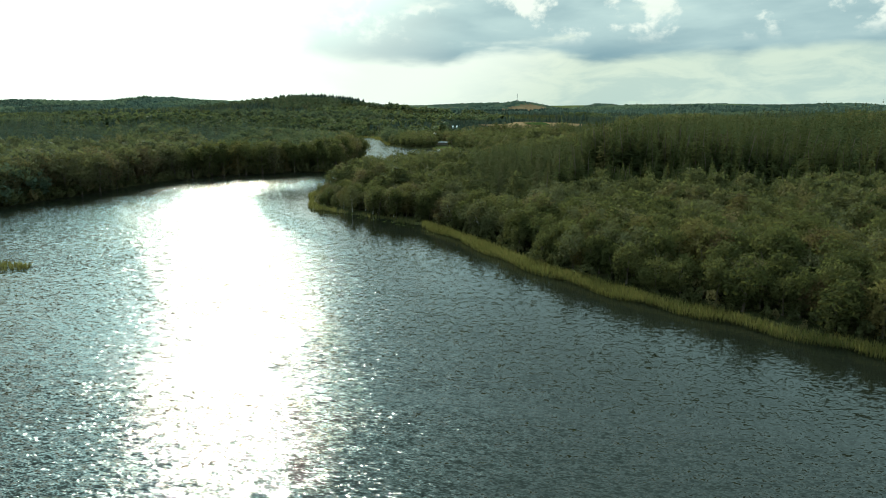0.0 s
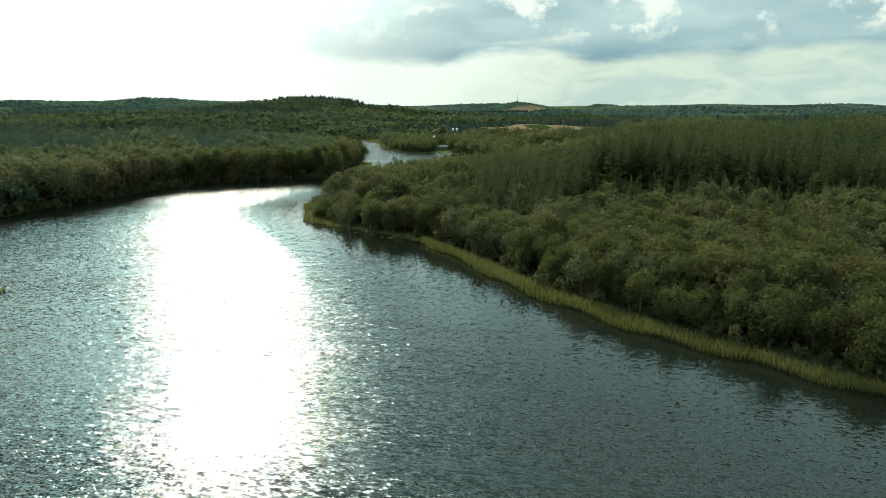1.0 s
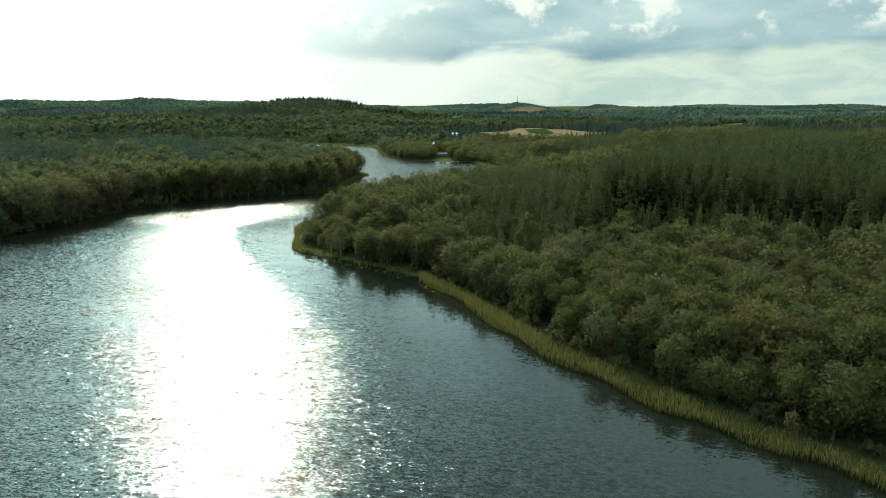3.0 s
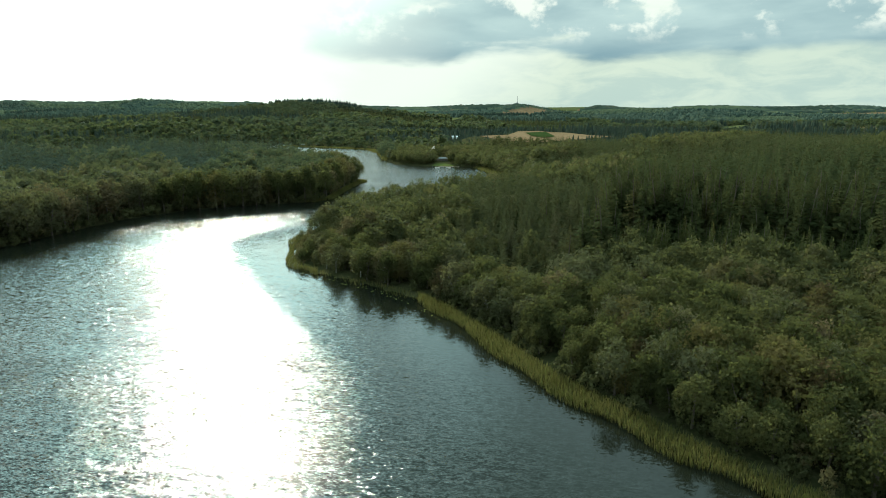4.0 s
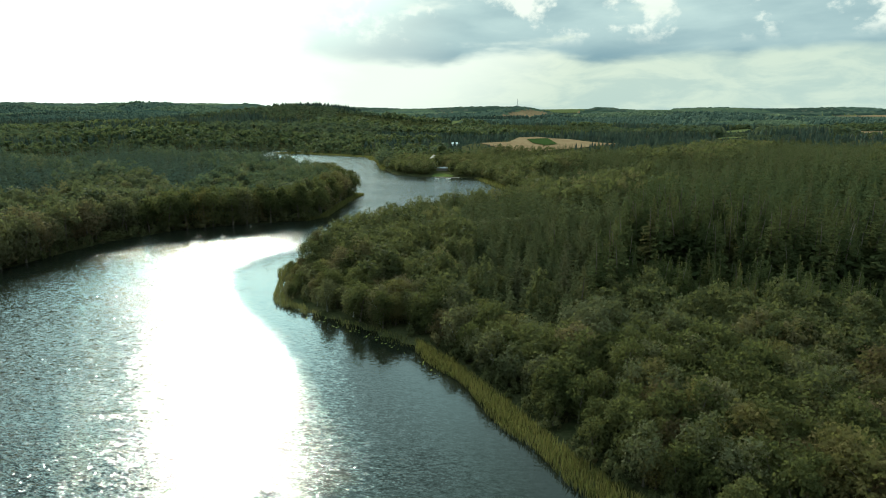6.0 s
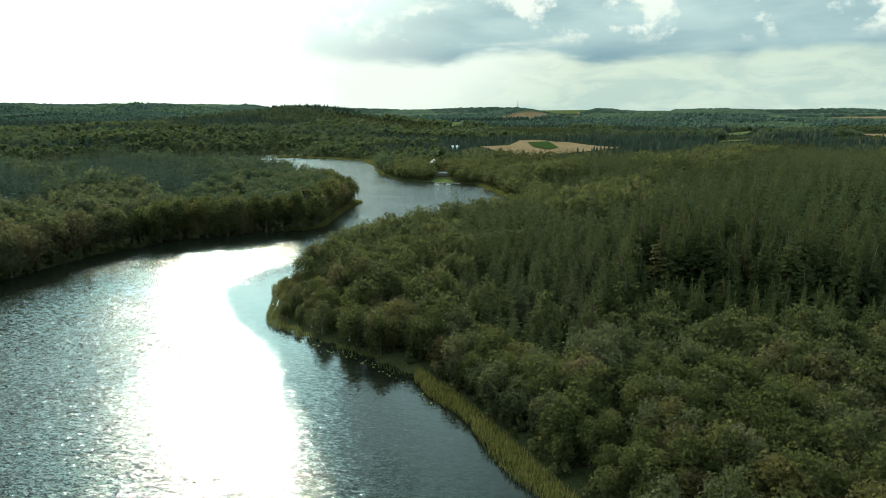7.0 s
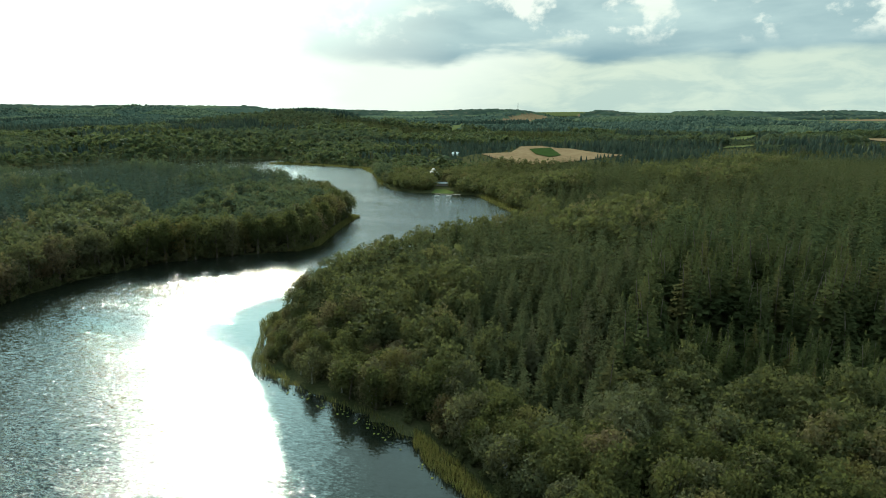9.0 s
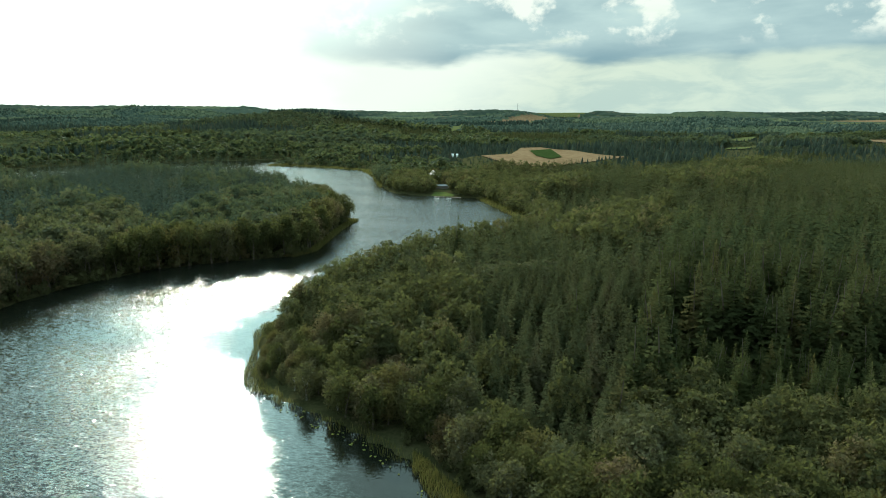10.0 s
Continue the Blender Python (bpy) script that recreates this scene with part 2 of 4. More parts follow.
M_YOUNG = leaf_material("young_needle", (0.054, 0.062, 0.024), (0.098, 0.102, 0.041), (0.118, 0.091, 0.033), 0.12, 0.3, True, breakup=2.4, keep=0.42)
M_WHITE = plain_material("white_render", (0.72, 0.71, 0.68), (0.82, 0.81, 0.79), 0.8, 0.7, 0.1)
M_SLATE = plain_material("dark_roof", (0.05, 0.05, 0.055), (0.10, 0.10, 0.105), 1.5, 0.6, 0.3)
M_TILE = plain_material("red_tile", (0.20, 0.085, 0.05), (0.30, 0.13, 0.08), 1.5, 0.7, 0.3)
M_ZINC = plain_material("pale_sheet_roof", (0.17, 0.18, 0.19), (0.28, 0.29, 0.30), 0.6, 0.75, 0.1, 0.2)
M_BOARD = plain_material("weathered_board", (0.14, 0.11, 0.085), (0.27, 0.23, 0.19), 1.2, 0.85, 0.4, stretch=(1, 1, 4))
M_GLASS = plain_material("window_pane", (0.02, 0.025, 0.03), (0.04, 0.045, 0.05), 0.5, 0.08, 0.0, 0.8)
M_STEEL = plain_material("grey_steel", (0.22, 0.23, 0.24), (0.34, 0.35, 0.36), 1.0, 0.45, 0.1, 0.5)
M_HULL = plain_material("boat_hull", (0.6, 0.6, 0.58), (0.78, 0.78, 0.76), 0.8, 0.4, 0.1, 0.5)

# ---- plan: shores, land heights, open ground ----
# the lake's edge, walked round with the water inside
LAKE = [(-62, 290), (-58, 272), (-55, 257), (-50, 248), (-41, 240.5), (-29, 231), (-15.5, 219.5), (-8, 211.5), (1, 197), (8.5, 180), (14.5, 166), (20.5, 153.5), (28, 143),
        (37, 129.5), (46, 120), (54, 112.5), (61, 105), (71, 96), (92, 78), (130, 52), (190, 22), (260, -40), (290, -170), (200, -330), (-150, -350), (-380, -240),
        (-430, -60), (-380, 70), (-300, 130), (-240, 180), (-200, 218), (-181, 252), (-170, 286), (-162, 321), (-152, 350), (-133, 374), (-110, 387), (-93, 394), (-78, 399),
        (-68, 414), (-66.5, 440), (-64.5, 469), (-61, 497), (-59, 508), (-66, 512), (-76, 535), (-102, 600), (-147, 675), (-207, 748), (-270, 785), (-340, 770), (-420, 760),
        (-500, 800), (-520, 870), (-480, 928), (-410, 957), (-345, 987), (-262, 1016), (-215, 1000), (-200, 962), (-234, 931), (-228, 925), (-163, 905), (-100, 861), (-78, 790), (-63, 702),
        (-49, 651), (-23, 629), (6, 622), (27, 614), (36, 574), (49, 522), (52, 503), (45, 474), (24, 446), (-6, 424), (-24, 402), (-40, 378), (-52, 348), (-60, 318)]
FIELD_TAN = [(45.1, 885.4), (66.4, 758.4), (99.2, 726.4), (157.9, 792.1), (221.8, 868.5), (196.9, 909.3), (179.2, 998.1), (160.5, 1012.3), (146.3, 1067.4), (115.2, 1051.4), (85.9, 914.7)]
FIELD_KALE = [(117.0, 974.2), (152.5, 1009.7), (140.1, 856.9), (120.6, 823.2), (111.7, 873.8)]
MEADOWS = [[(585, 1470), (677, 1575), (760, 1640), (640, 1455)], [(440, 1100), (478, 1165), (530, 1180), (470, 1104)], [(18, 1590), (28, 2330), (60, 2330), (46, 1830)]]
TAN_FAR = [[(905, 1520), (1000, 1500), (1010, 1310), (880, 1300)], [(-690, 1190), (-650, 1225), (-570, 1130), (-600, 1100)],
           [(345, 2690), (480, 2690), (460, 2610), (315, 2610)], [(1500, 3300), (2400, 3400), (2350, 3000), (1500, 2950)]]
LAWN = [(-12, 630), (6, 625), (8, 633), (0, 652), (-9, 652)]


def distance_in(poly, px, py):
    """Signed distance to a closed outline: positive outside."""
    d = np.full(px.shape, 1e12)
    inside = np.zeros(px.shape, bool)
    for (ax, ay), (bx, by) in zip(poly, poly[1:] + poly[:1]):
        ex, ey = bx - ax, by - ay
        k = np.clip(((px - ax) * ex + (py - ay) * ey) / (ex * ex + ey * ey), 0, 1)
        d = np.minimum(d, (px - ax - k * ex) ** 2 + (py - ay - k * ey) ** 2)
        cross = (ay > py) != (by > py)
        inside ^= cross & (px < ex * (py - ay) / (ey if ey else 1e-9) + ax)
    return np.where(inside, -1, 1) * np.sqrt(d)


def ease(x, a, b):
    k = np.clip((x - a) / (b - a), 0, 1)
    return k * k * (3 - 2 * k)


HILLS = [(255, 470, 17, 170, 240), (75, 265, 6, 60, 60), (-370, 1670, 40, 290, 240), (-320, 1640, 6, 80, 120), (-900, 1900, 24, 420, 320), (-1150, 2680, 50, 270, 200), (330, 2920, 42, 150, 110), (900, 2500, 20, 300, 200), (-520, 1250, 12, 260, 160),
         (-270, 450, 7, 150, 90), (-1900, 2900, 40, 700, 400), (-1500, 4500, 48, 420, 200), (-2200, 4500, 52, 500, 200), (-3000, 4400, 50, 600, 200), (1500, 1700, 22, 400, 300), (700, 900, 14, 250, 250)]


def swell(px, py):
    """Slow rolling unevenness of the land, from a few crossing waves."""
    return (np.sin(px / 83 + 1.3) * np.cos(py / 97 + 0.4) * 1.3 + np.sin(px / 37 + py / 51) * 0.6 + np.sin((px - py) / 311) * 3.0 * ease(py, 700, 1600)
            + np.sin(px / 190 + 2) * np.sin(py / 260 + 1) * 5.0 * ease(py, 1100, 2500))


def land(px, py):
    """Height of the ground; the lake bed lies under the water."""
    px, py = np.asarray(px, float), np.asarray(py, float)
    s = distance_in(LAKE, px, py)
    h = 4.0 + 5.0 * ease(py, 500, 1000) + 12.0 * ease(py, 1300, 2600) + swell(px, py)
    for hx, hy, amp, sx, sy in HILLS:
        h = h + amp * np.exp(-((px - hx) / sx) ** 2 - ((py - hy) / sy) ** 2)
    bay = ease(py, 3850, 3980) * (1 - ease(py, 4480, 4600)) * ease(px, -900, -700)
    h = h * (1 - bay) + 30.0 * bay
    far = ease(py, 4560, 4760)
    h = h * (1 - far) + (52 + 5 * np.sin(px / 330) + 4 * np.sin(px / 141) + (20 + 8 * np.sin(px / 170) + 7 * np.sin(px / 83 + 1)) * ease(-px, 500, 1300)) * far
    for poly, level in [(FIELD_TAN, 16.0), (LAWN, 1.2)]:
        k = 1 - ease(distance_in(poly, px, py), 4, 45)
        h = h * (1 - k) + level * k
    rise = np.where(s < 0, np.maximum(s * 0.22, -2.5), 0.045 * np.minimum(s, 12) + (h - 0.5) * ease(s, 6, 95) * (s > 0))
    return rise


def mesh_object(name, verts, faces, mat, parent=None, label="", smooth=False, floats=None):
    """One mesh object out of arrays; floats are values kept face by face."""
    me = bpy.data.meshes.new(name)
    verts = np.asarray(verts, np.float32)
    faces = np.asarray(faces, np.int32)
    me.vertices.add(len(verts))
    me.vertices.foreach_set("co", verts.ravel())
    me.loops.add(faces.size)
    me.loops.foreach_set("vertex_index", faces.ravel())
    me.polygons.add(len(faces))
    me.polygons.foreach_set("loop_start", np.arange(0, faces.size, faces.shape[1], dtype=np.int32))
    if smooth:
        me.polygons.foreach_set("use_smooth", np.ones(len(faces), bool))
    me.update(calc_edges=True)
    for key, values in (floats or {}).items():
        me.attributes.new(key, "FLOAT", "FACE").data.foreach_set("value", np.asarray(values, np.float32))
    me.materials.append(mat)
    ob = new(name, me)
    if parent:
        ob.parent = parent
    if label:
        tagged(ob, label)
    return ob


def grid_faces(rows, cols):
    i = np.arange(rows * cols).reshape(rows, cols)
    return np.stack([i[:-1, :-1], i[:-1, 1:], i[1:, 1:], i[1:, :-1]], -1).reshape(-1, 4)


def build_ground():
    ys = [-420.0]
    while ys[-1] < 4930:
        ys.append(ys[-1] + max(5.0, 0.0165 * (ys[-1] + 60)) if ys[-1] > 60 else ys[-1] + 12.0)
    ys = np.array(ys)
    us = np.linspace(-1, 1, 321)
    us = us * (0.55 + 0.45 * np.abs(us))
    gx = us[None, :] * (520 + 0.80 * (ys[:, None] + 420))
    gy = np.repeat(ys[:, None], len(us), 1)
    gz = land(gx, gy)
    ob = mesh_object("ground", np.stack([gx, gy, gz], -1).reshape(-1, 3), grid_faces(*gx.shape), M_GROUND, smooth=True)
    tagged(ob, "brown-green wooded land rising gently from the lake shore", "ground", kind="structure")


def build_water():
    """The lake's surface; wind is weak close under the shores and in the far arm."""
    xs, ys = np.linspace(-900, 500, 141), np.linspace(-420, 1150, 158)
    xs, ys = np.unique(np.concatenate([xs, np.arange(-120, 100, 4.0)])), np.unique(np.concatenate([ys, np.arange(60, 420, 5.0)]))
    gx, gy = np.meshgrid(xs, ys)
    off = -distance_in(LAKE, gx, gy)
    lee = ease(gx + 0.35 * gy, -140, 60) * (1 - ease(gy, 290, 340))
    least = 0.20 + 0.72 * ease(gy, 290, 340)
    wind = (least + (1 - least) * ease(off, 1 + 3 * lee, 9 + 36 * lee)) * (1 - 0.1 * ease(gy, 520, 600)) * (1 - 0.8 * ease(gy, 740, 840) * ease(-gx, 190, 260))
    ob = mesh_object("water", np.stack([gx, gy, 0 * gx], -1).reshape(-1, 3), grid_faces(*gx.shape), M_WATER)
    ob.data.attributes.new("wind", "FLOAT", "POINT").data.foreach_set("value", wind.ravel().astype(np.float32))
    tagged(ob, "wind-rippled dark lake water glittering under the low sun", "lake", kind="structure")
    bay = mesh_object("distant_water", [(-900, 3860, 34), (3900, 3860, 34), (3900, 4650, 34), (-900, 4650, 34)], [(0, 1, 2, 3)], M_WATER)
    tagged(bay, "pale strip of sea bay lying far behind the woods", "sea", kind="structure")


def patch(name, poly, mat, lift, label, category, step=12.0):
    """A sheet of open land laid on the ground: a fan of rings inside an outline."""
    c = np.mean(poly, 0)
    edge = []
    for (ax, ay), (bx, by) in zip(poly, poly[1:] + poly[:1]):
        m = max(1, int(math.hypot(bx - ax, by - ay) / step))
        edge += [(ax + (bx - ax) * k / m, ay + (by - ay) * k / m) for k in range(m)]
    edge = np.array(edge)
    rings = 14
    pts = np.concatenate([c + (edge - c) * (k / rings) for k in range(1, rings + 1)])
    wob = np.sin(pts[:, 0] * 0.11) * np.cos(pts[:, 1] * 0.07) * 0.12
    v = np.column_stack([pts, land(pts[:, 0], pts[:, 1]) + lift + wob])
    m = len(edge)
    f = [(r * m + i, r * m + (i + 1) % m, (r + 1) * m + (i + 1) % m, (r + 1) * m + i) for r in range(rings - 1) for i in range(m)]
    v = np.vstack([v, [[*c, land(c[:1], c[1:])[0] + lift]]])
    f += [(len(v) - 1, len(v) - 1, (i + 1) % m, i) for i in range(0)]
    ob = mesh_object(name, v, f, mat, smooth=True)
    me = ob.data
    bm = bmesh.new()
    bm.from_mesh(me)
    bm.verts.ensure_lookup_table()
    for i in range(m):
        bm.faces.new((bm.verts[len(v) - 1], bm.verts[i], bm.verts[(i + 1) % m])).smooth = True
    bmesh.ops.recalc_face_normals(bm, faces=bm.faces)
    bm.to_mesh(me)
    bm.free()
    return tagged(ob, label, category, kind="structure")


build_ground()
build_water()
patch("field", FIELD_TAN, M_STUBBLE, 0.8, "harvested tan stubble field edged by woods", "field")
patch("field", FIELD_KALE, M_SCRUB, 1.6, "dark green wedge of low crop inside the stubble field", "field")
for p in MEADOWS:
    patch("meadow", p, M_GRASS, 1.5, "light green open meadow between the woods", "meadow", 30)
for p in TAN_FAR:
    patch("field", p, M_STUBBLE, 1.8, "far straw-coloured field among the woods", "field", 40)
patch("lawn", LAWN, M_LAWN, 0.25, "bright mown lawn sloping to the lake", "lawn", 4)

# ---- trees: shapes ----
def quads(rng, centres, out, size, tilt=0.7, long=1.5):
    """Leaf sprays: a bent diamond at each place, facing about outwards."""
    m = len(centres)
    nrm = out + rng.normal(0, tilt, (m, 3))
    nrm /= np.linalg.norm(nrm, axis=1, keepdims=True) + 1e-9
    side = np.cross(nrm, rng.normal(0, 1, (m, 3)))
    side /= np.linalg.norm(side, axis=1, keepdims=True) + 1e-9
    up = np.cross(nrm, side)
    a = (size * rng.uniform(0.6, 1.3, m))[:, None]
    side, up = side * a * 0.5, up * a * 0.5 * long
    fold = nrm * a * 0.12
    v = np.stack([centres - up, centres + side - fold, centres + up, centres - side - fold], 1).reshape(-1, 3)
    return v, np.arange(4 * m).reshape(m, 4)


def broad_crown(seed, leaves, size, blobs=16, wide=0.42, low=0.12):
    """A rounded, lumpy crown one metre high and wide * 2 across, made of clumps of leaf sprays; returns vertices and faces."""
    rng = np.random.default_rng(seed)
    c = []
    while len(c) < blobs:
        p = rng.uniform(-1, 1, 3)
        r = np.linalg.norm(p)
        if 0.3 < r < 1:
            c.append(p)
    c = np.array(c)
    c = c * [wide * 0.72, wide * 0.72, 0.36] + [0, 0, 0.56]
    c[0] = (rng.normal(0, 0.04), rng.normal(0, 0.04), 0.86)
    c[:, 2] = np.clip(c[:, 2], low + 0.1, 0.88)
    rad = rng.uniform(0.10, 0.19, blobs) * (1.15 - 0.45 * np.abs(c[:, 2] - 0.5))
    pick = rng.choice(blobs, leaves, p=rad ** 2 / (rad ** 2).sum())
    d = rng.normal(0, 1, (leaves, 3)) + [0, 0, 0.35]
    d /= np.linalg.norm(d, axis=1, keepdims=True)
    away = c[pick] - [0, 0, 0.5]
    flip = (d * away).sum(1) < -0.1
    d[flip] *= -1
    p = c[pick] + d * (rad[pick] * rng.uniform(0.45, 1.3, leaves))[:, None]
    p[:, 2] = np.maximum(p[:, 2], low * rng.uniform(0.3, 1.0, leaves))
    return quads(rng, p, d, size)


def conifer_crown(seed, boughs, reach=0.19, low=0.08, droop=0.35, power=0.95, pieces=3, width=0.30):
    """A conifer one metre high: boughs wound round the stem at uneven heights, each a ragged feather of a few bent sprays."""
    rng = np.random.default_rng(seed)
    u = ((np.arange(boughs) + rng.uniform(-0.4, 1.2, boughs)) / boughs).clip(0, 1) ** 1.12
    a = 2.4 * np.arange(boughs) + rng.normal(0, 0.35, boughs)
    z = low + (0.975 - low) * u
    lobe = 1 + 0.14 * np.sin(a * 2 + seed) + 0.10 * np.sin(u * 23 + seed)
    r = reach * (1 - u) ** power * lobe * rng.uniform(0.68, 1.16, boughs) + 0.014
    r *= 0.8 + 0.2 * ease(u, 0.0, 0.12)
    way = np.column_stack([np.cos(a), np.sin(a), 0 * a])
    side = np.column_stack([-np.sin(a), np.cos(a), 0 * a])
    up = np.array([0.0, 0.0, 1.0])
    fall = droop * (1 - 1.5 * u) + rng.normal(0, 0.10, boughs)
    stem = z[:, None] * up
    v = []
    for q in range(pieces):
        s0, s1 = q / pieces * 0.92 + 0.06, min(1.0, (q + 1.35) / pieces)
        w = (r * width * (1.05 - 0.6 * s0) * rng.uniform(0.8, 1.25, boughs) + 0.005)[:, None]
        p0 = stem + way * (r * s0)[:, None] - up * (fall * r * s0 ** 1.5)[:, None]
        p1 = stem + way * (r * s1)[:, None] - up * (fall * r * s1 ** 1.5)[:, None]
        mid = p0 * 0.5 + p1 * 0.5 + side * (r * rng.normal(0, 0.07, boughs))[:, None]
        ra, rb = rng.normal(-0.45, 0.40, (boughs, 1)), rng.normal(-0.45, 0.40, (boughs, 1))
        v.append(np.stack([p0, mid + side * w + up * w * ra, p1, mid - side * w + up * w * rb], 1))
    v = np.concatenate(v).reshape(-1, 3)
    tip = np.array([(0.014, 0, 0.92), (0, 0.014, 0.94), (-0.004, 0, 1.02), (0, -0.014, 0.93)])
    v = np.vstack([v, tip])
    return v, np.arange(len(v)).reshape(-1, 4)


def lump(seed, sides=6):
    """A far tree: a rough little dome of facets."""
    rng = np.random.default_rng(seed)
    v, f = [], []
    for z, r in ((0.0, 0.36), (0.6, 0.40)):
        for k in range(sides):
            a = 6.283 * k / sides + rng.uniform(-0.3, 0.3)
            q = r * rng.uniform(0.75, 1.2)
            v.append((q * math.cos(a), q * math.sin(a), z + rng.uniform(-0.08, 0.08)))
    for ring in range(1):
        for k in range(sides):
            f.append((ring * sides + k, ring * sides + (k + 1) % sides, (ring + 1) * sides + (k + 1) % sides, (ring + 1) * sides + k))
    v.append((rng.normal(0, 0.05), rng.normal(0, 0.05), 1.0))
    t = len(v) - 1
    for k in range(0, sides, 2):
        f.append((sides + k, sides + k + 1, sides + (k + 2) % sides, t))
    return np.array(v), np.array(f)


def spire(seed, sides=5):
    """A far conifer: a ragged two-step cone."""
    rng = np.random.default_rng(seed)
    v, f = [], []
    for z0, z1, r0, r1 in ((0.05, 0.62, 0.20, 0.07), (0.45, 1.0, 0.14, 0.005)):
        i = len(v)
        for z, r in ((z0, r0), (z1, r1)):
            for k in range(sides):
                a = 6.283 * k / sides + rng.uniform(-0.35, 0.35)
                q = r * rng.uniform(0.7, 1.3)
                v.append((q * math.cos(a), q * math.sin(a), z + rng.uniform(-0.05, 0.05)))
        for k in range(sides):
            f.append((i + k, i + (k + 1) % sides, i + sides + (k + 1) % sides, i + sides + k))
    return np.array(v), np.array(f)


def trunk_shape(seed, reach=0.75, thick=0.022, limbs=5, limb_len=0.22):
    """A tapered, slightly bent trunk one metre high with a few limbs."""
    rng = np.random.default_rng(seed)
    v, f = [], []

    def tube(path, radii, sides):
        base = len(v)
        for p, r in zip(path, radii):
            for k in range(sides):
                a = 6.283 * k / sides
                v.append((p[0] + r * math.cos(a), p[1] + r * math.sin(a), p[2]))
        for s in range(len(path) - 1):
            for k in range(sides):
                f.append((base + s * sides + k, base + s * sides + (k + 1) % sides, base + (s + 1) * sides + (k + 1) % sides, base + (s + 1) * sides + k))

    bend = rng.normal(0, 0.015, 2)
    path = [np.array([bend[0] * k * k, bend[1] * k * k, -0.04 + reach * k / 3]) for k in range(4)]
    tube(path, [thick * 1.4, thick, thick * 0.7, thick * 0.25], 6)
    for k in range(limbs):
        a, z = rng.uniform(0, 6.283), reach * rng.uniform(0.35, 0.85)
        s = np.array([0, 0, z])
        e = s + limb_len * np.array([math.cos(a), math.sin(a), 0.8]) * rng.uniform(0.6, 1.1)
        tube([s, (s + e) / 2 + [0, 0, 0.01], e], [thick * 0.5, thick * 0.33, thick * 0.1], 4)
    return np.array(v), np.array(f)


# ---- trees: places ----
BELT = [(-66, 312), (-61, 300), (-45, 281), (-21, 256), (1, 231), (17, 213), (28, 200), (40, 222), (50, 232), (62, 222), (77, 212), (90, 204), (112, 200), (140, 196), (220, 165), (420, 60),
        (300, -100), (200, -40), (71, 60), (0, 120), (-80, 200), (-80, 300)]       # the broad-leaved belt along the near shore
YOUNG = [(50, 233), (62, 223), (90, 205), (140, 197), (230, 165), (240, 185), (150, 214), (100, 222), (72, 238), (58, 246)]
LEFT_BROAD = [(-60, 400), (-60, 520), (-84, 560), (-125, 560), (-140, 477), (-146, 412), (-182, 436), (-192, 402), (-198, 368), (-300, 300), (-420, 200), (-400, 60), (-250, 120), (-190, 250), (-140, 360), (-90, 395)]
rng = np.random.default_rng(11)


def scatter(x0, x1, y0, y1, gap, jitter=0.46, turn=27.0):
    """Places about gap apart over a stretch of land, in staggered rows turned off the axes."""
    cx, cy = (x0 + x1) / 2, (y0 + y1) / 2
    half = math.hypot(x1 - x0, y1 - y0) / 2
    gx, gy = np.meshgrid(np.arange(-half, half, gap), np.arange(-half, half, gap * 0.9))
    gx = gx + (np.arange(gx.shape[0]) % 2)[:, None] * gap * 0.5
    p = np.column_stack([gx.ravel(), gy.ravel()])
    p = p + rng.uniform(-jitter, jitter, p.shape) * gap
    ca, sa = math.cos(radians(turn)), math.sin(radians(turn))
    p = np.column_stack([cx + p[:, 0] * ca - p[:, 1] * sa, cy + p[:, 0] * sa + p[:, 1] * ca])
    return p[(p[:, 0] > x0) & (p[:, 0] < x1) & (p[:, 1] > y0) & (p[:, 1] < y1)]


def young_growth(p):
    """True on the replanted strips this side of the far fields, where the trees are still low."""
    low = np.zeros(len(p), bool)
    for poly in [*MEADOWS, TAN_FAR[0], TAN_FAR[2], TAN_FAR[3]]:
        for k in (1.04, 1.09, 1.15, 1.21, 1.28):
            low |= distance_in(poly, p[:, 0] * k, p[:, 1] * k) < 6
    return low


def open_land(p, margin=3.0):
    """True where no tree stands: fields, meadows, lawn and the house plots."""
    bare = np.zeros(len(p), bool)
    for poly in [FIELD_TAN, LAWN, *MEADOWS, *TAN_FAR]:
        bare |= distance_in(poly, p[:, 0], p[:, 1]) < margin
    for hx, hy, r in PLOTS:
        bare |= np.hypot(p[:, 0] - hx, p[:, 1] - hy) < r
    return bare


PLOTS = [(-11, 727, 11), (-3, 673, 10), (16, 970, 11), (-11, 708, 12), (-3, 660, 8)]


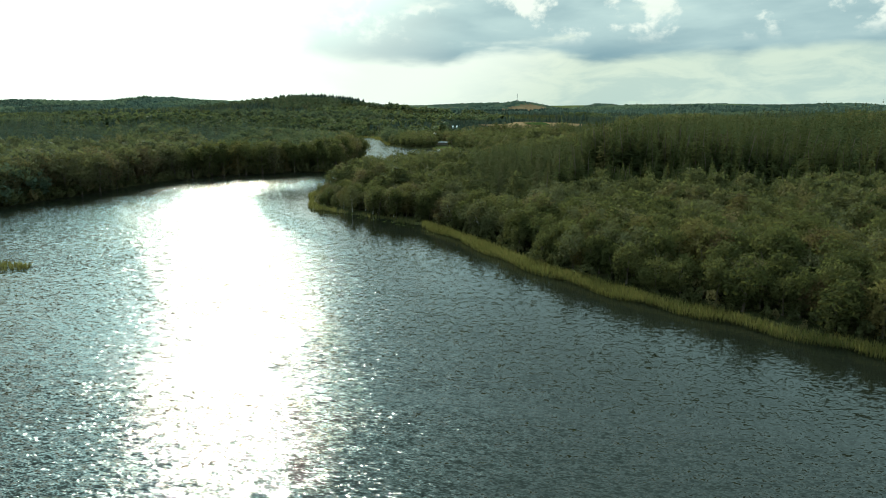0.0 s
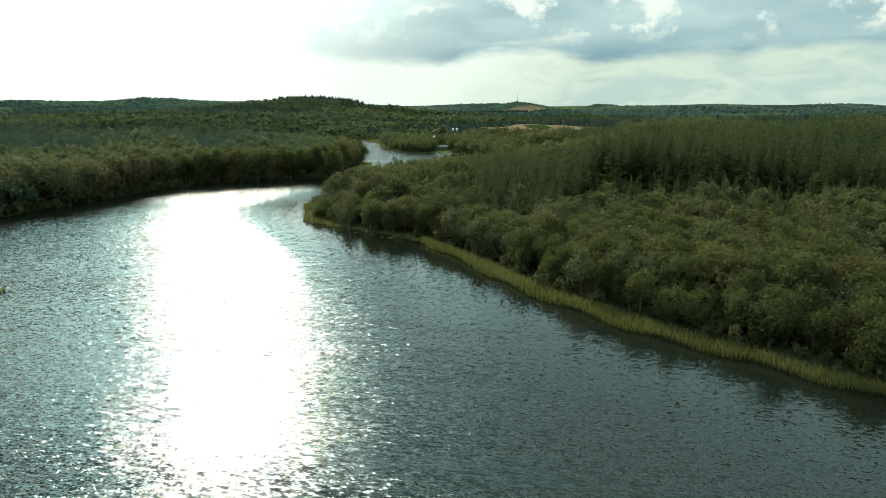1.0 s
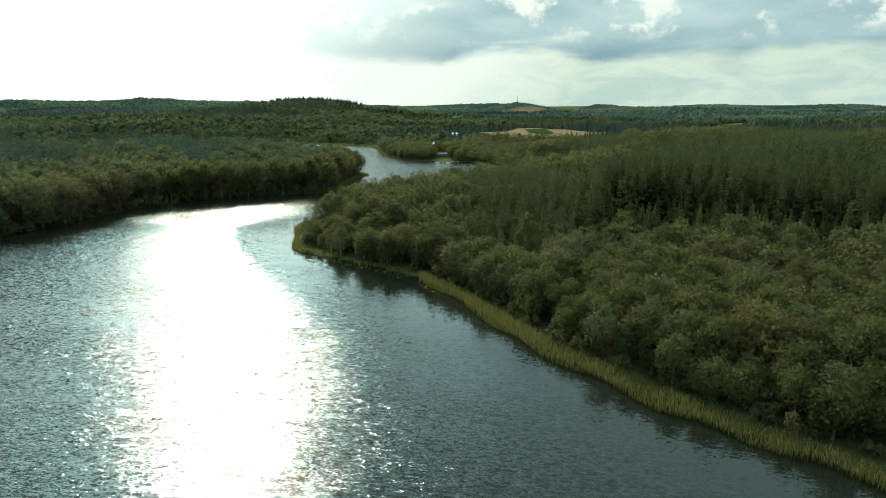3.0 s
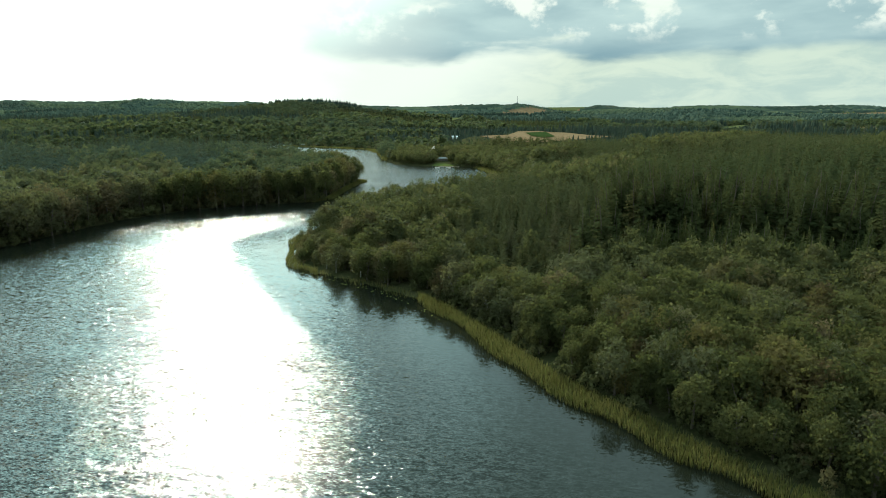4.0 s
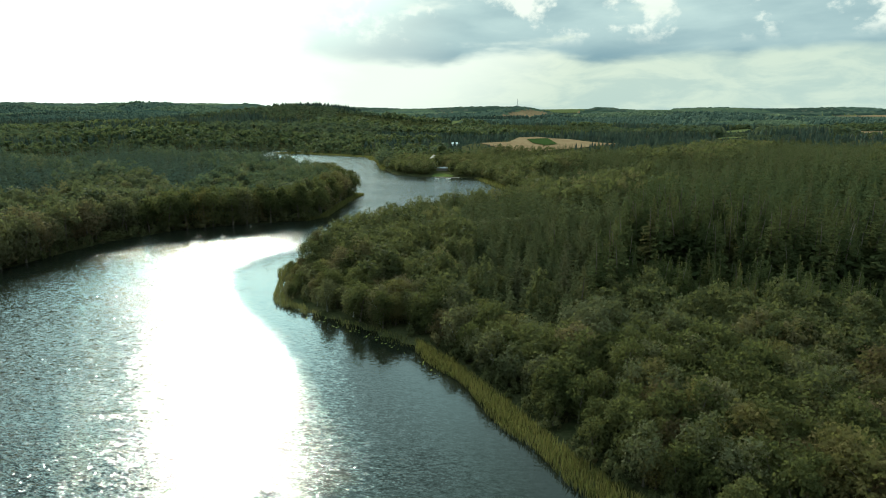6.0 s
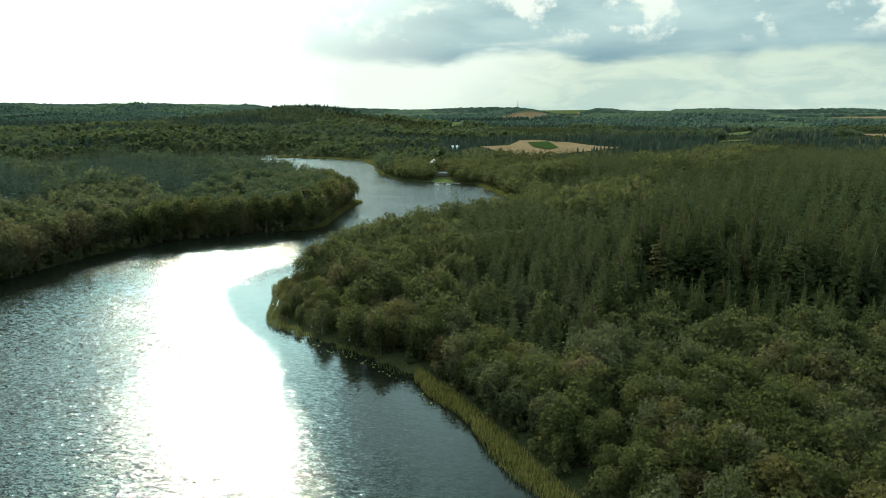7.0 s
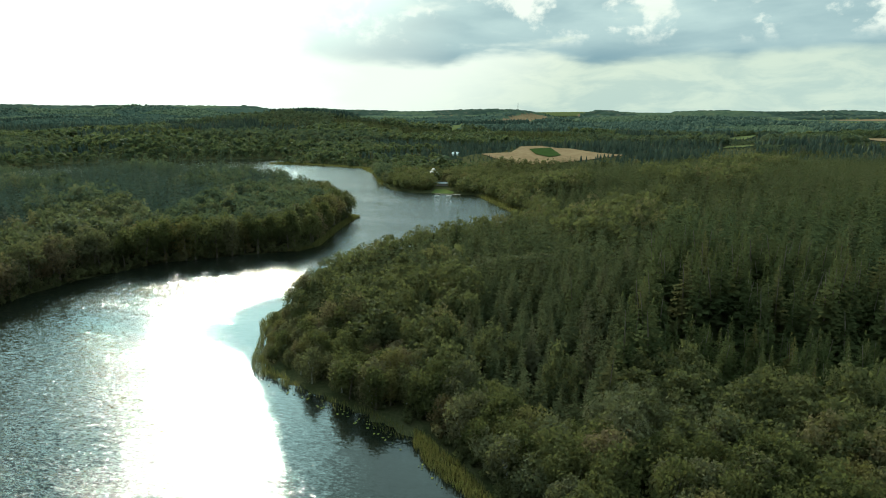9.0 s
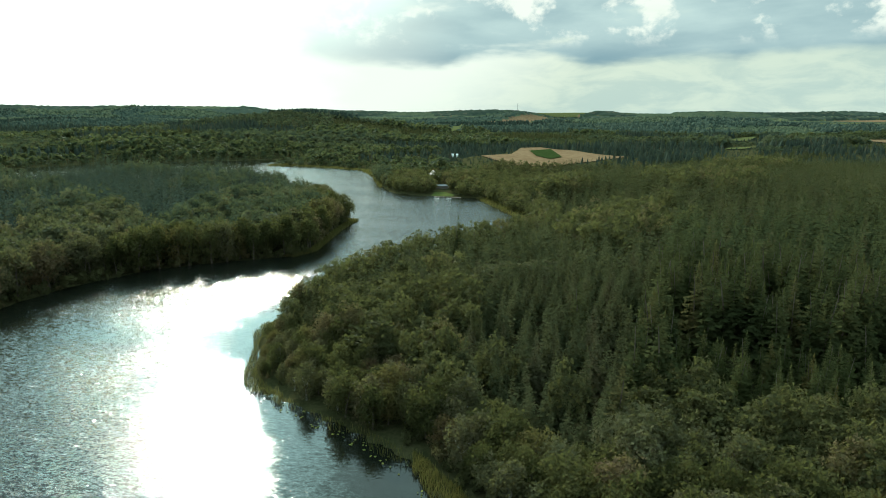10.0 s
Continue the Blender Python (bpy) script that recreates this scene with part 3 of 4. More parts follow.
def make_stuff(name, label, category, shapes, mat, places, heights, widths):
    """Many trees joined into one object, each a turned and scaled shape out of a few."""
    if not len(places):
        return
    z = land(places[:, 0], places[:, 1])
    which = rng.integers(0, len(shapes), len(places))
    vs, fs, tint, tree, base = [], [], [], [], 0
    for k, (v, f) in enumerate(shapes):
        sel = np.where(which == k)[0]
        if not len(sel):
            continue
        a = rng.uniform(0, 6.283, len(sel))
        ca, sa = np.cos(a)[:, None], np.sin(a)[:, None]
        w, h = widths[sel][:, None], heights[sel][:, None]
        x = (v[None, :, 0] * ca - v[None, :, 1] * sa) * w + places[sel, 0][:, None]
        y = (v[None, :, 0] * sa + v[None, :, 1] * ca) * w + places[sel, 1][:, None]
        zz = v[None, :, 2] * h + z[sel][:, None] - 0.2
        vs.append(np.stack([x, y, zz], -1).reshape(-1, 3))
        fs.append((f[None] + (np.arange(len(sel)) * len(v))[:, None, None] + base).reshape(-1, f.shape[1]))
        base += len(sel) * len(v)
        tint.append(rng.uniform(0, 1, len(sel) * len(f)))
        tree.append(np.repeat(rng.uniform(0, 1, len(sel)), len(f)))
    ob = mesh_object(name, np.concatenate(vs), np.concatenate(fs), mat, floats={"tint": np.concatenate(tint), "tree": np.concatenate(tree)})
    tagged(ob, label, category, kind="stuff")


def make_tree(name, label, category, group, crown, trunk, crown_mat, bark, seed):
    """One tree, metre-high, out of a trunk and a crown under an empty at its foot."""
    base = tagged(new(name), label, category, group)
    mesh_object("trunk", *trunk, bark, base)
    lr = np.random.default_rng(seed)
    mesh_object("crown", *crown, crown_mat, base, floats={"tint": lr.uniform(0, 1, len(crown[1]))})
    return base


def plant(kinds, places, heights, widths, picks):
    """Sets out single trees: the first of each kind is built, the rest are copies."""
    z = land(places[:, 0], places[:, 1])
    used = set()
    for (x, y), h, w, k, g in zip(places, heights, widths, picks, z):
        ob = kinds[k]
        m = pose(x, y, g - 0.15, rng.normal(0, 1.5), rng.normal(0, 1.5), rng.uniform(0, 360))
        if k in used:
            new_tree = copy_thing(ob, m)
        else:
            used.add(k)
            new_tree = ob
            ob.matrix_basis = m
        new_tree.scale = (w, w, h)


def build_trees():
    in_belt = lambda p: distance_in(BELT, p[:, 0], p[:, 1]) < 0
    sd = lambda p: distance_in(LAKE, p[:, 0], p[:, 1])
    # --- near shore, broad-leaved belt ---
    p = scatter(-75, 260, 30, 330, 5.0)
    s = sd(p)
    rim = np.where(p[:, 1] > 243, 3.0, np.where((p[:, 0] > -40) & (p[:, 0] < -8), 4.6, 7.0))
    p, s = p[in_belt(p) & (s > rim)], s[in_belt(p) & (s > rim)]
    vis = (p[:, 0] < 30 + 0.85 * p[:, 1])
    p, s = p[vis], s[vis]
    h = rng.uniform(9.0, 14.0, len(p)) * np.where(p[:, 1] > 243, 0.5 + 0.5 * ease(s, 4, 26), 0.82 + 0.18 * ease(s, 8, 22))
    w = h * rng.uniform(0.78, 1.1, len(p))
    reach = np.hypot(p[:, 0] * 0.9, p[:, 1] - 60)
    order = np.lexsort((reach, s > 46))
    near, rest = order[:430], order[430:]
    leaves = [broad_crown(100 + k, 1750, 0.048, 24 + 4 * k) for k in range(6)]
    trunks = [trunk_shape(60 + k) for k in range(3)]
    kinds = []
    for k in range(6):
        kinds.append(make_tree("broadleaf_tree", "green broad-leaved tree with dense lumpy crown on the lake bank", "tree", "broad-leaved trees on the bank", leaves[k], trunks[k % 3], M_BROAD, M_BARK, k))
    kinds.append(make_tree("willow_tree", "grey-green willow with pale leaves on the lake bank", "tree", "willows on the bank", leaves[1], trunks[0], M_WILLOW, M_BARK, 21))
    kinds.append(make_tree("rusty_tree", "rusty brown-leaved tree turning in colour above the reeds", "tree", "rusty trees on the bank", leaves[2], trunks[1], M_RUST, M_BARK, 22))
    kinds.append(make_tree("birch_tree", "yellow-green birch with pale trunk on the lake bank", "tree", "birches on the bank", leaves[4], trunks[2], M_OLIVE, M_BIRCH, 23))
    picks = rng.choice(9, len(p), p=[0.14, 0.14, 0.14, 0.13, 0.13, 0.13, 0.06, 0.04, 0.09])
    picks[(p[:, 0] < 8) & (rng.uniform(0, 1, len(p)) < 0.42)] = 8
    picks[(np.hypot(p[:, 0] - 44, p[:, 1] - 208) < 14) & (rng.uniform(0, 1, len(p)) < 0.7)] = 6
    plant(kinds, p[near], h[near], w[near], picks[near])
    mid = [broad_crown(200 + k, 900, 0.062, 24) for k in range(6)]
    make_stuff("broadleaf_woodland", "dense green broad-leaved wood behind the bank", "woodland", mid, M_BROAD_W, p[rest], h[rest], w[rest])
    # bushes at the foot of the bank
    q = scatter(-70, 120, 60, 330, 2.6)
    sq = sd(q)
    keep = in_belt(q) & (sq > 4.6) & (sq < 11) & (rng.uniform(0, 1, len(q)) < 0.62) & (q[:, 0] < 30 + 0.85 * q[:, 1])
    q = q[keep]
    bush = [broad_crown(300 + k, 130, 0.17, 9, 0.5, 0.0) for k in range(4)]
    hq = rng.uniform(1.6, 4.5, len(q))
    make_stuff("shore_bushes", "low dark green bushes along the reed belt", "bushes", bush, M_BROAD_W, q, hq, hq * rng.uniform(0.8, 1.2, len(q)))
    # --- young conifers and tall firs behind the belt ---
    p = scatter(40, 260, 150, 260, 4.4)
    p = p[(distance_in(YOUNG, p[:, 0], p[:, 1]) < 0)]
    h = rng.uniform(9, 14.5, len(p))
    fir_a = [conifer_crown(400 + k, 150, 0.20, 0.06, 0.42, 0.95, 3, 0.27) for k in range(4)]
    fir_t = trunk_shape(71, 0.90, 0.009, 0)
    firs = [make_tree("fir_tree", "dark green fir with drooping layered boughs in the forest", "tree", "firs behind the bank", fir_a[k], fir_t, M_FIR, M_BARK, 40 + k) for k in range(4)]
    p2 = scatter(20, 330, 195, 380, 6.6)
    s2 = sd(p2)
    tall = (~in_belt(p2)) & (distance_in(YOUNG, p2[:, 0], p2[:, 1]) > 1) & (p2[:, 0] > 38 + 0.42 * (p2[:, 1] - 225)) & (p2[:, 0] < 40 + 0.8 * p2[:, 1])
    p2 = p2[tall]
    h2 = rng.uniform(16, 25, len(p2))
    ring = np.argsort(np.hypot(p2[:, 0] - 60, p2[:, 1] - 190))
    first, later = ring[:190], ring[190:]
    small = [make_tree("young_fir", "young bright green fir at the edge of the tall forest", "tree", "young firs behind the bank", fir_a[k], fir_t, M_YOUNG, M_BARK, 50 + k) for k in range(3)]
    plant(small, p, h, h * rng.uniform(0.85, 1.3, len(p)), rng.integers(0, 3, len(p)))
    lone = np.array([(5.8, 386.0), (14.0, 392.0), (-24.0, 372.0), (62.0, 262.0), (73.0, 253.0), (37.0, 269.0)])
    pp, hh = np.vstack([lone, p2[first]]), np.concatenate([[22.0, 15.0, 14.0, 23.0, 24.0, 18.0], h2[first]])
    plant(firs, pp, hh, hh * rng.uniform(0.95, 1.4, len(pp)), rng.integers(0, 4, len(pp)))
    fir_m = [conifer_crown(450 + k, 62, 0.20, 0.10, 0.42, 0.95, 2, 0.34) for k in range(4)]
    make_stuff("fir_forest", "dark dense fir forest on rising ground", "woodland", fir_m, M_FIR_W, p2[later], h2[later], h2[later] * rng.uniform(0.95, 1.35, len(later)))
    # --- pines and mixed conifers over the headland and the rise ---
    p = scatter(-70, 620, 205, 760, 5.9)
    s = sd(p)
    keep = (~in_belt(p)) & (s > 5) & (distance_in(YOUNG, p[:, 0], p[:, 1]) > 1) & ~((p[:, 0] > 38 + 0.42 * (p[:, 1] - 225)) & (p[:, 1] < 380)) & (p[:, 0] < 60 + 0.8 * p[:, 1]) & ~open_land(p)
    keep &= ~((p[:, 1] > 290) & (p[:, 1] < 420) & (s < 6))
    p, s = p[keep], s[keep]
    d = np.hypot(p[:, 0], p[:, 1] - 60)
    h = rng.uniform(13, 19, len(p)) * (0.7 + 0.25 * ease(s, 8, 30))
    h = h * (1 - (0.58 - 0.2 * ease(p[:, 0], 90, 190)) * ease(p[:, 1], 540, 640) * (1 - ease(distance_in(FIELD_TAN, p[:, 0], p[:, 1]), 40, 170)))
    leafy = (np.sin(p[:, 0] / 31 + 2) * np.cos(p[:, 1] / 43) + rng.normal(0, 0.3, len(p)) > 0.75) | ((s < 20) & (p[:, 1] > 300)) | ((p[:, 1] > 560) & (p[:, 0] < 110))
    close = d < 260
    # a low pale thicket in a hollow of the headland
    hollow = ((p[:, 0] - 24) / 20) ** 2 + ((p[:, 1] - 338) / 9) ** 2 < 1
    make_stuff("pale_thicket", "pale grey-green willow thicket in a hollow of the wood", "bushes", bush, M_WILLOW, p[hollow], h[hollow] * 0.42, h[hollow] * 0.75)
    p, s, d, h, leafy, close = (a[~hollow] for a in (p, s, d, h, leafy, close))
    pine_n = [conifer_crown(500 + k, 130, 0.25, 0.08, 0.28, 0.88, 3, 0.27) for k in range(5)]
    pine_f = [conifer_crown(520 + k, 30, 0.27, 0.15, 0.40, 0.75, 2, 0.44) for k in range(5)]
    broad_f = [broad_crown(550 + k, 170, 0.112, 14) for k in range(5)]
    wide = rng.uniform(0.8, 1.25, len(p))
    for sel, shapes, mat, name, label in [
            (close & ~leafy, pine_n, M_PINE_W, "pine_wood", "green pine wood covering the headland"),
            (~close & ~leafy, pine_f, M_PINE_W, "pine_plantation", "even-topped green pine plantation on the rise"),
            (close & leafy, mid, M_BROAD_W, "mixed_wood", "broad-leaved trees mixed into the headland wood"),
            (~close & leafy, broad_f, M_BROAD_W, "lakeside_wood", "rounded broad-leaved wood beyond the headland")]:
        make_stuff(name, label, "woodland", shapes, mat, p[sel], h[sel], h[sel] * wide[sel] * (0.95 if mat is M_BROAD_W else 0.84))
    # --- across the water ---
    p = scatter(-560, -55, 60, 800, 6.9)
    s = sd(p)
    keep = (s > 1.0) & ~((p[:, 0] > -85) & (p[:, 1] < 396)) & (p[:, 1] > 100 - 0.0 * p[:, 0]) & (p[:, 0] > -100 - 0.85 * p[:, 1]) & ~((p[:, 0] > -72) & (p[:, 1] > 405) & (s < 3))
    p, s = p[keep], s[keep]
    leafy = distance_in(LEFT_BROAD, p[:, 0], p[:, 1]) < 0
    h = np.where(leafy, rng.uniform(16, 21, len(p)), rng.uniform(11, 21, len(p)))
    h = h * (1 - (0.02 + 0.40 * ease(-p[:, 0], 320, 400)) * ease(p[:, 1], 540, 680))
    w = h * rng.uniform(0.68, 0.95, len(p))
    front = leafy & (s < 14) & (p[:, 1] > 200)
    olive = leafy & ((p[:, 0] < -150) | (rng.uniform(0, 1, len(p)) < 0.2))
    cl = [broad_crown(600 + k, 1200, 0.052, 26, 0.42, 0.0) for k in range(4)]
    beech = [make_tree("bank_tree", "olive-green broad-leaved tree overhanging the far shore", "tree", "trees on the far bank", cl[k], trunks[k % 3], M_OLIVE, M_BARK, 60 + k) for k in range(2)]
    beech += [make_tree("bank_tree", "dark green broad-leaved tree overhanging the far shore", "tree", "trees on the far bank", cl[2 + k], trunks[k % 3], M_BROAD, M_BARK, 62 + k) for k in range(2)]
    plant(beech, p[front], h[front], w[front], np.where(olive[front], rng.integers(0, 2, front.sum()), rng.integers(2, 4, front.sum())))
    deep = leafy & ~front
    bank_f = [broad_crown(640 + k, 330, 0.085, 18) for k in range(4)]
    q = scatter(-320, -60, 120, 520, 3.4)
    sq = sd(q)
    q = q[(sq > -0.8) & (sq < 6.5) & (q[:, 1] < 470) & ~((q[:, 0] > -74) & (q[:, 1] > 410)) & ~((q[:, 0] > -85) & (q[:, 1] < 390))]
    hq = rng.uniform(2.0, 6.0, len(q))
    make_stuff("far_bank_bushes", "dark bushes hanging over the far bank's water edge", "bushes", bush, M_BROAD_W, q, hq, hq * rng.uniform(0.8, 1.3, len(q)))
    make_stuff("far_bank_wood", "olive and yellow-green broad-leaved wood on the far bank", "woodland", bank_f, M_OLIVE_W, p[deep & olive], h[deep & olive], w[deep & olive])
    make_stuff("far_bank_wood", "dark green broad-leaved wood on the far bank", "woodland", bank_f, M_BANK_LEAF_HAZE, p[deep & ~olive], h[deep & ~olive], w[deep & ~olive])
    behind = ~leafy & (s >= 12)
    # groups of rounder, lighter crowns and stands of different age among the conifers
    stand = np.sin(p[:, 0] / 37 + 0.6) * np.cos(p[:, 1] / 29 + p[:, 0] / 83) + rng.normal(0, 0.22, len(p))
    mixed = behind & (stand > 0.85)
    dense = behind & ~mixed
    h = h * np.where(behind, 1.03 + 0.10 * np.sin(p[:, 0] / 23 + p[:, 1] / 31), 1.0)
    conifers = [conifer_crown(620 + k, 46, 0.185, 0.05, 0.55, 0.95, 2, 0.36) for k in range(5)]
    make_stuff("far_bank_conifers", "dark conifers standing behind the far bank", "woodland", conifers, M_BANK_FIR_HAZE, p[dense], h[dense] * rng.uniform(0.75, 1.55, dense.sum()), h[dense] * 0.95)
    make_stuff("far_bank_mixed_wood", "lighter broad-leaved groups among the far bank's conifers", "woodland", broad_f, M_BANK_LEAF_HAZE, p[mixed], h[mixed], h[mixed] * rng.uniform(0.85, 1.15, mixed.sum()))
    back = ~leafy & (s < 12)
    make_stuff("far_bank_edge", "broad-leaved fringe along the lake beyond", "woodland", broad_f, M_BANK_LEAF_HAZE, p[back], h[back] * 0.85, w[back])
    # --- distance ---
    p = scatter(-1350, 1350, 590, 1650, 11.0)
    s = sd(p)
    keep = (s > 4) & (np.abs(p[:, 0]) < 120 + 0.78 * p[:, 1]) & ~open_land(p, 2.0) & ~((p[:, 0] > -70) & (p[:, 0] < 620) & (p[:, 1] < 760)) & ~((p[:, 0] > -560) & (p[:, 0] < -55) & (p[:, 1] < 800) & (s > 0))
    p, s = p[keep], s[keep]
    kind, lvl = parcels(p, 150.0, 31)
    low = 0.42 + 0.58 * ease(distance_in(FIELD_TAN, p[:, 0], p[:, 1]), 25, 60)
    low = np.where(p[:, 1] < 960, low, 1.0)
    shore = 0.62 + 0.38 * ease(s, 6, 30)
    con = (kind > 0.50) & (s > 95 + 45 * np.sin(p[:, 0] / 67))
    tint_con = con & (kind > 0.83)
    h = np.where(con, rng.uniform(12, 17, len(p)), rng.uniform(8, 16, len(p))) * shore * low * (0.52 + 0.75 * lvl)
    h = np.where(young_growth(p), h * 0.36, h)
    leafy = ~con
    broads = [broad_crown(700 + k, 42, 0.235, 8) for k in range(6)]
    spires = [spire(720 + k) for k in range(4)]
    light = leafy & (kind < 0.22)
    make_stuff("distant_wood", "broad-leaved woods beyond the lake", "woodland", broads, M_FAR_W, p[leafy & ~light], h[leafy & ~light], h[leafy & ~light] * rng.uniform(1.1, 1.7, (leafy & ~light).sum()))
    make_stuff("distant_thicket", "light green young woods beyond the lake", "woodland", broads, M_BANK_LEAF_HAZE, p[light], h[light], h[light] * rng.uniform(1.1, 1.6, light.sum()))
    make_stuff("distant_conifers", "dark conifer stands beyond the lake", "woodland", spires, M_BANK_FIR_HAZE, p[con & ~tint_con], h[con & ~tint_con], h[con & ~tint_con] * rng.uniform(1.0, 1.4, (con & ~tint_con).sum()))
    make_stuff("distant_plantation", "lighter green conifer plantation beyond the lake", "woodland", spires, M_PINE_W, p[tint_con], h[tint_con] * 0.7, h[tint_con] * rng.uniform(0.9, 1.2, tint_con.sum()))
    horizon_woods()


def open_parcel(kind, x):
    """Parcels of the far country that are fields, not woods."""
    return ((kind > 0.955) & (x > -300)) | ((kind > 0.89) & (x > 500))


def single_trees(p, kind, lvl):
    """Tree by tree over the nearer part of the far country."""
    keep = ~(open_land(p, 4.0) | open_parcel(kind, p[:, 0]))
    p, kind, lvl = p[keep], kind[keep], lvl[keep]
    crest = np.exp(-((p[:, 0] + 320) / 120) ** 2 - ((p[:, 1] - 1640) / 130) ** 2) > 0.4
    kind = np.where(crest, 0.5, kind)
    h = (8.0 + 9.0 * lvl) * rng.uniform(0.75, 1.25, len(p)) * np.where(young_growth(p), 0.4, 1.0)
    h = np.where(crest, rng.uniform(14, 20, len(p)), h)
    lumps, spires = [lump(800 + k) for k in range(6)], [spire(820 + k) for k in range(5)]
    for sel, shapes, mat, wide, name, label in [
            (kind < 0.42, lumps + spires, M_HAZE_W, 1.05, "far_wood", "rounded trees of the wooded hills far beyond the lake"),
            ((kind >= 0.42) & (kind < 0.70), spires, M_HAZE_FIR, 1.5, "far_conifers", "dark conifer stands on the hills far beyond the lake"),
            (kind >= 0.70, lumps, M_HAZE_LEAF, 1.1, "far_thicket", "lighter green rounded trees on the far hills")]:
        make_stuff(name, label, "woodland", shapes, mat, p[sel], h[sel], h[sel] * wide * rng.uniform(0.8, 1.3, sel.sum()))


def horizon_woods():
    """The far country: a bumpy cover of tree tops in parcels of different age and kind, with open fields between."""
    ys = [1640.0]
    while ys[-1] < 4880:
        ys.append(ys[-1] * 1.0052)
    ys = np.array(ys)
    us = np.linspace(-1, 1, 381)
    gx, gy = us[None, :] * (150 + 0.79 * ys[:, None]), np.repeat(ys[:, None], len(us), 1)
    gx = gx + rng.uniform(-0.4, 0.4, gx.shape) * (2 * (150 + 0.79 * gy) / 380)
    gy = gy + rng.uniform(-0.4, 0.4, gy.shape) * 0.0052 * gy
    flat = np.column_stack([gx.ravel(), gy.ravel()])
    stand = np.vstack([scatter(-1500, 1500, 1640, 2150, 11.5), scatter(-2300, 2300, 2150, 3000, 17.0)])
    stand = stand[np.abs(stand[:, 0]) < 120 + 0.74 * stand[:, 1]]
    kind, lvl = parcels(np.vstack([flat, stand]), 230.0, 77)
    single_trees(stand, kind[len(flat):], lvl[len(flat):])
    kind, lvl = kind[:len(flat)], lvl[:len(flat)]
    bare = open_land(flat, 6.0) | open_parcel(kind, flat[:, 0])
    wet = (flat[:, 1] > 3840) & (flat[:, 1] < 4590) & (flat[:, 0] > -880)
    rise = (7.0 + 10.0 * lvl) * rng.uniform(0.5, 1.25, len(flat))
    rise = np.where(young_growth(flat), rise * 0.4, rise) * (0.6 + 0.4 * ease(flat[:, 1], 2700, 3100))
    v = np.column_stack([flat, land(flat[:, 0], flat[:, 1]) + np.where(bare, 0.9, rise)])
    v[wet, 2] = 27.0
    f = grid_faces(*gx.shape)
    fk, fb, fw = kind[f[:, 0]], bare[f].sum(1) > 2, wet[f].all(1)
    own = np.column_stack([lvl[f[:, 0]] * 0.6 + rng.uniform(0, 0.4, len(f))])[:, 0]
    # the three wood covers carry painted haze in their colours
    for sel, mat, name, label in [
            (~fb & (fk < 0.42), M_HAZE_W, "horizon_wood", "wooded hills stretching away to the horizon"),
            (~fb & (fk >= 0.42) & (fk < 0.70), M_HAZE_FIR, "horizon_conifers", "dark conifer blocks on the far hills"),
            (~fb & (fk >= 0.70), M_HAZE_LEAF, "horizon_thicket", "lighter green woods on the far hills"),
            (fb & (fk <= 0.965), M_GRASS, "horizon_meadows", "pale green meadows between the far woods"),
            (fb & (fk > 0.965), M_STUBBLE, "horizon_fields", "straw-coloured fields between the far woods")]:
        sel = sel & ~fw
        used, inv = np.unique(f[sel], return_inverse=True)
        ob = mesh_object(name, v[used], inv.reshape(-1, 4), mat, floats={"tint": rng.uniform(0, 1, sel.sum()), "tree": own[sel]})
        tagged(ob, label, "woodland" if mat not in (M_GRASS, M_STUBBLE) else "farmland", kind="stuff")


def parcels(p, size, seed):
    """Woodland parcels: each place takes the kind and age of the nearest of many scattered seeds."""
    lr = np.random.default_rng(seed)
    x0, x1, y0, y1 = p[:, 0].min(), p[:, 0].max(), p[:, 1].min(), p[:, 1].max()
    m = int((x1 - x0) * (y1 - y0) / size ** 2)
    seeds = np.column_stack([lr.uniform(x0, x1, m), lr.uniform(y0, y1, m)])
    best = np.full(len(p), 1e12)
    which = np.zeros(len(p), int)
    for k, (sx, sy) in enumerate(seeds):
        d = (p[:, 0] - sx) ** 2 * 0.5 + (p[:, 1] - sy) ** 2
        near = d < best
        best[near], which[near] = d[near], k
    return lr.uniform(0, 1, m)[which], lr.uniform(0, 1, m)[which]


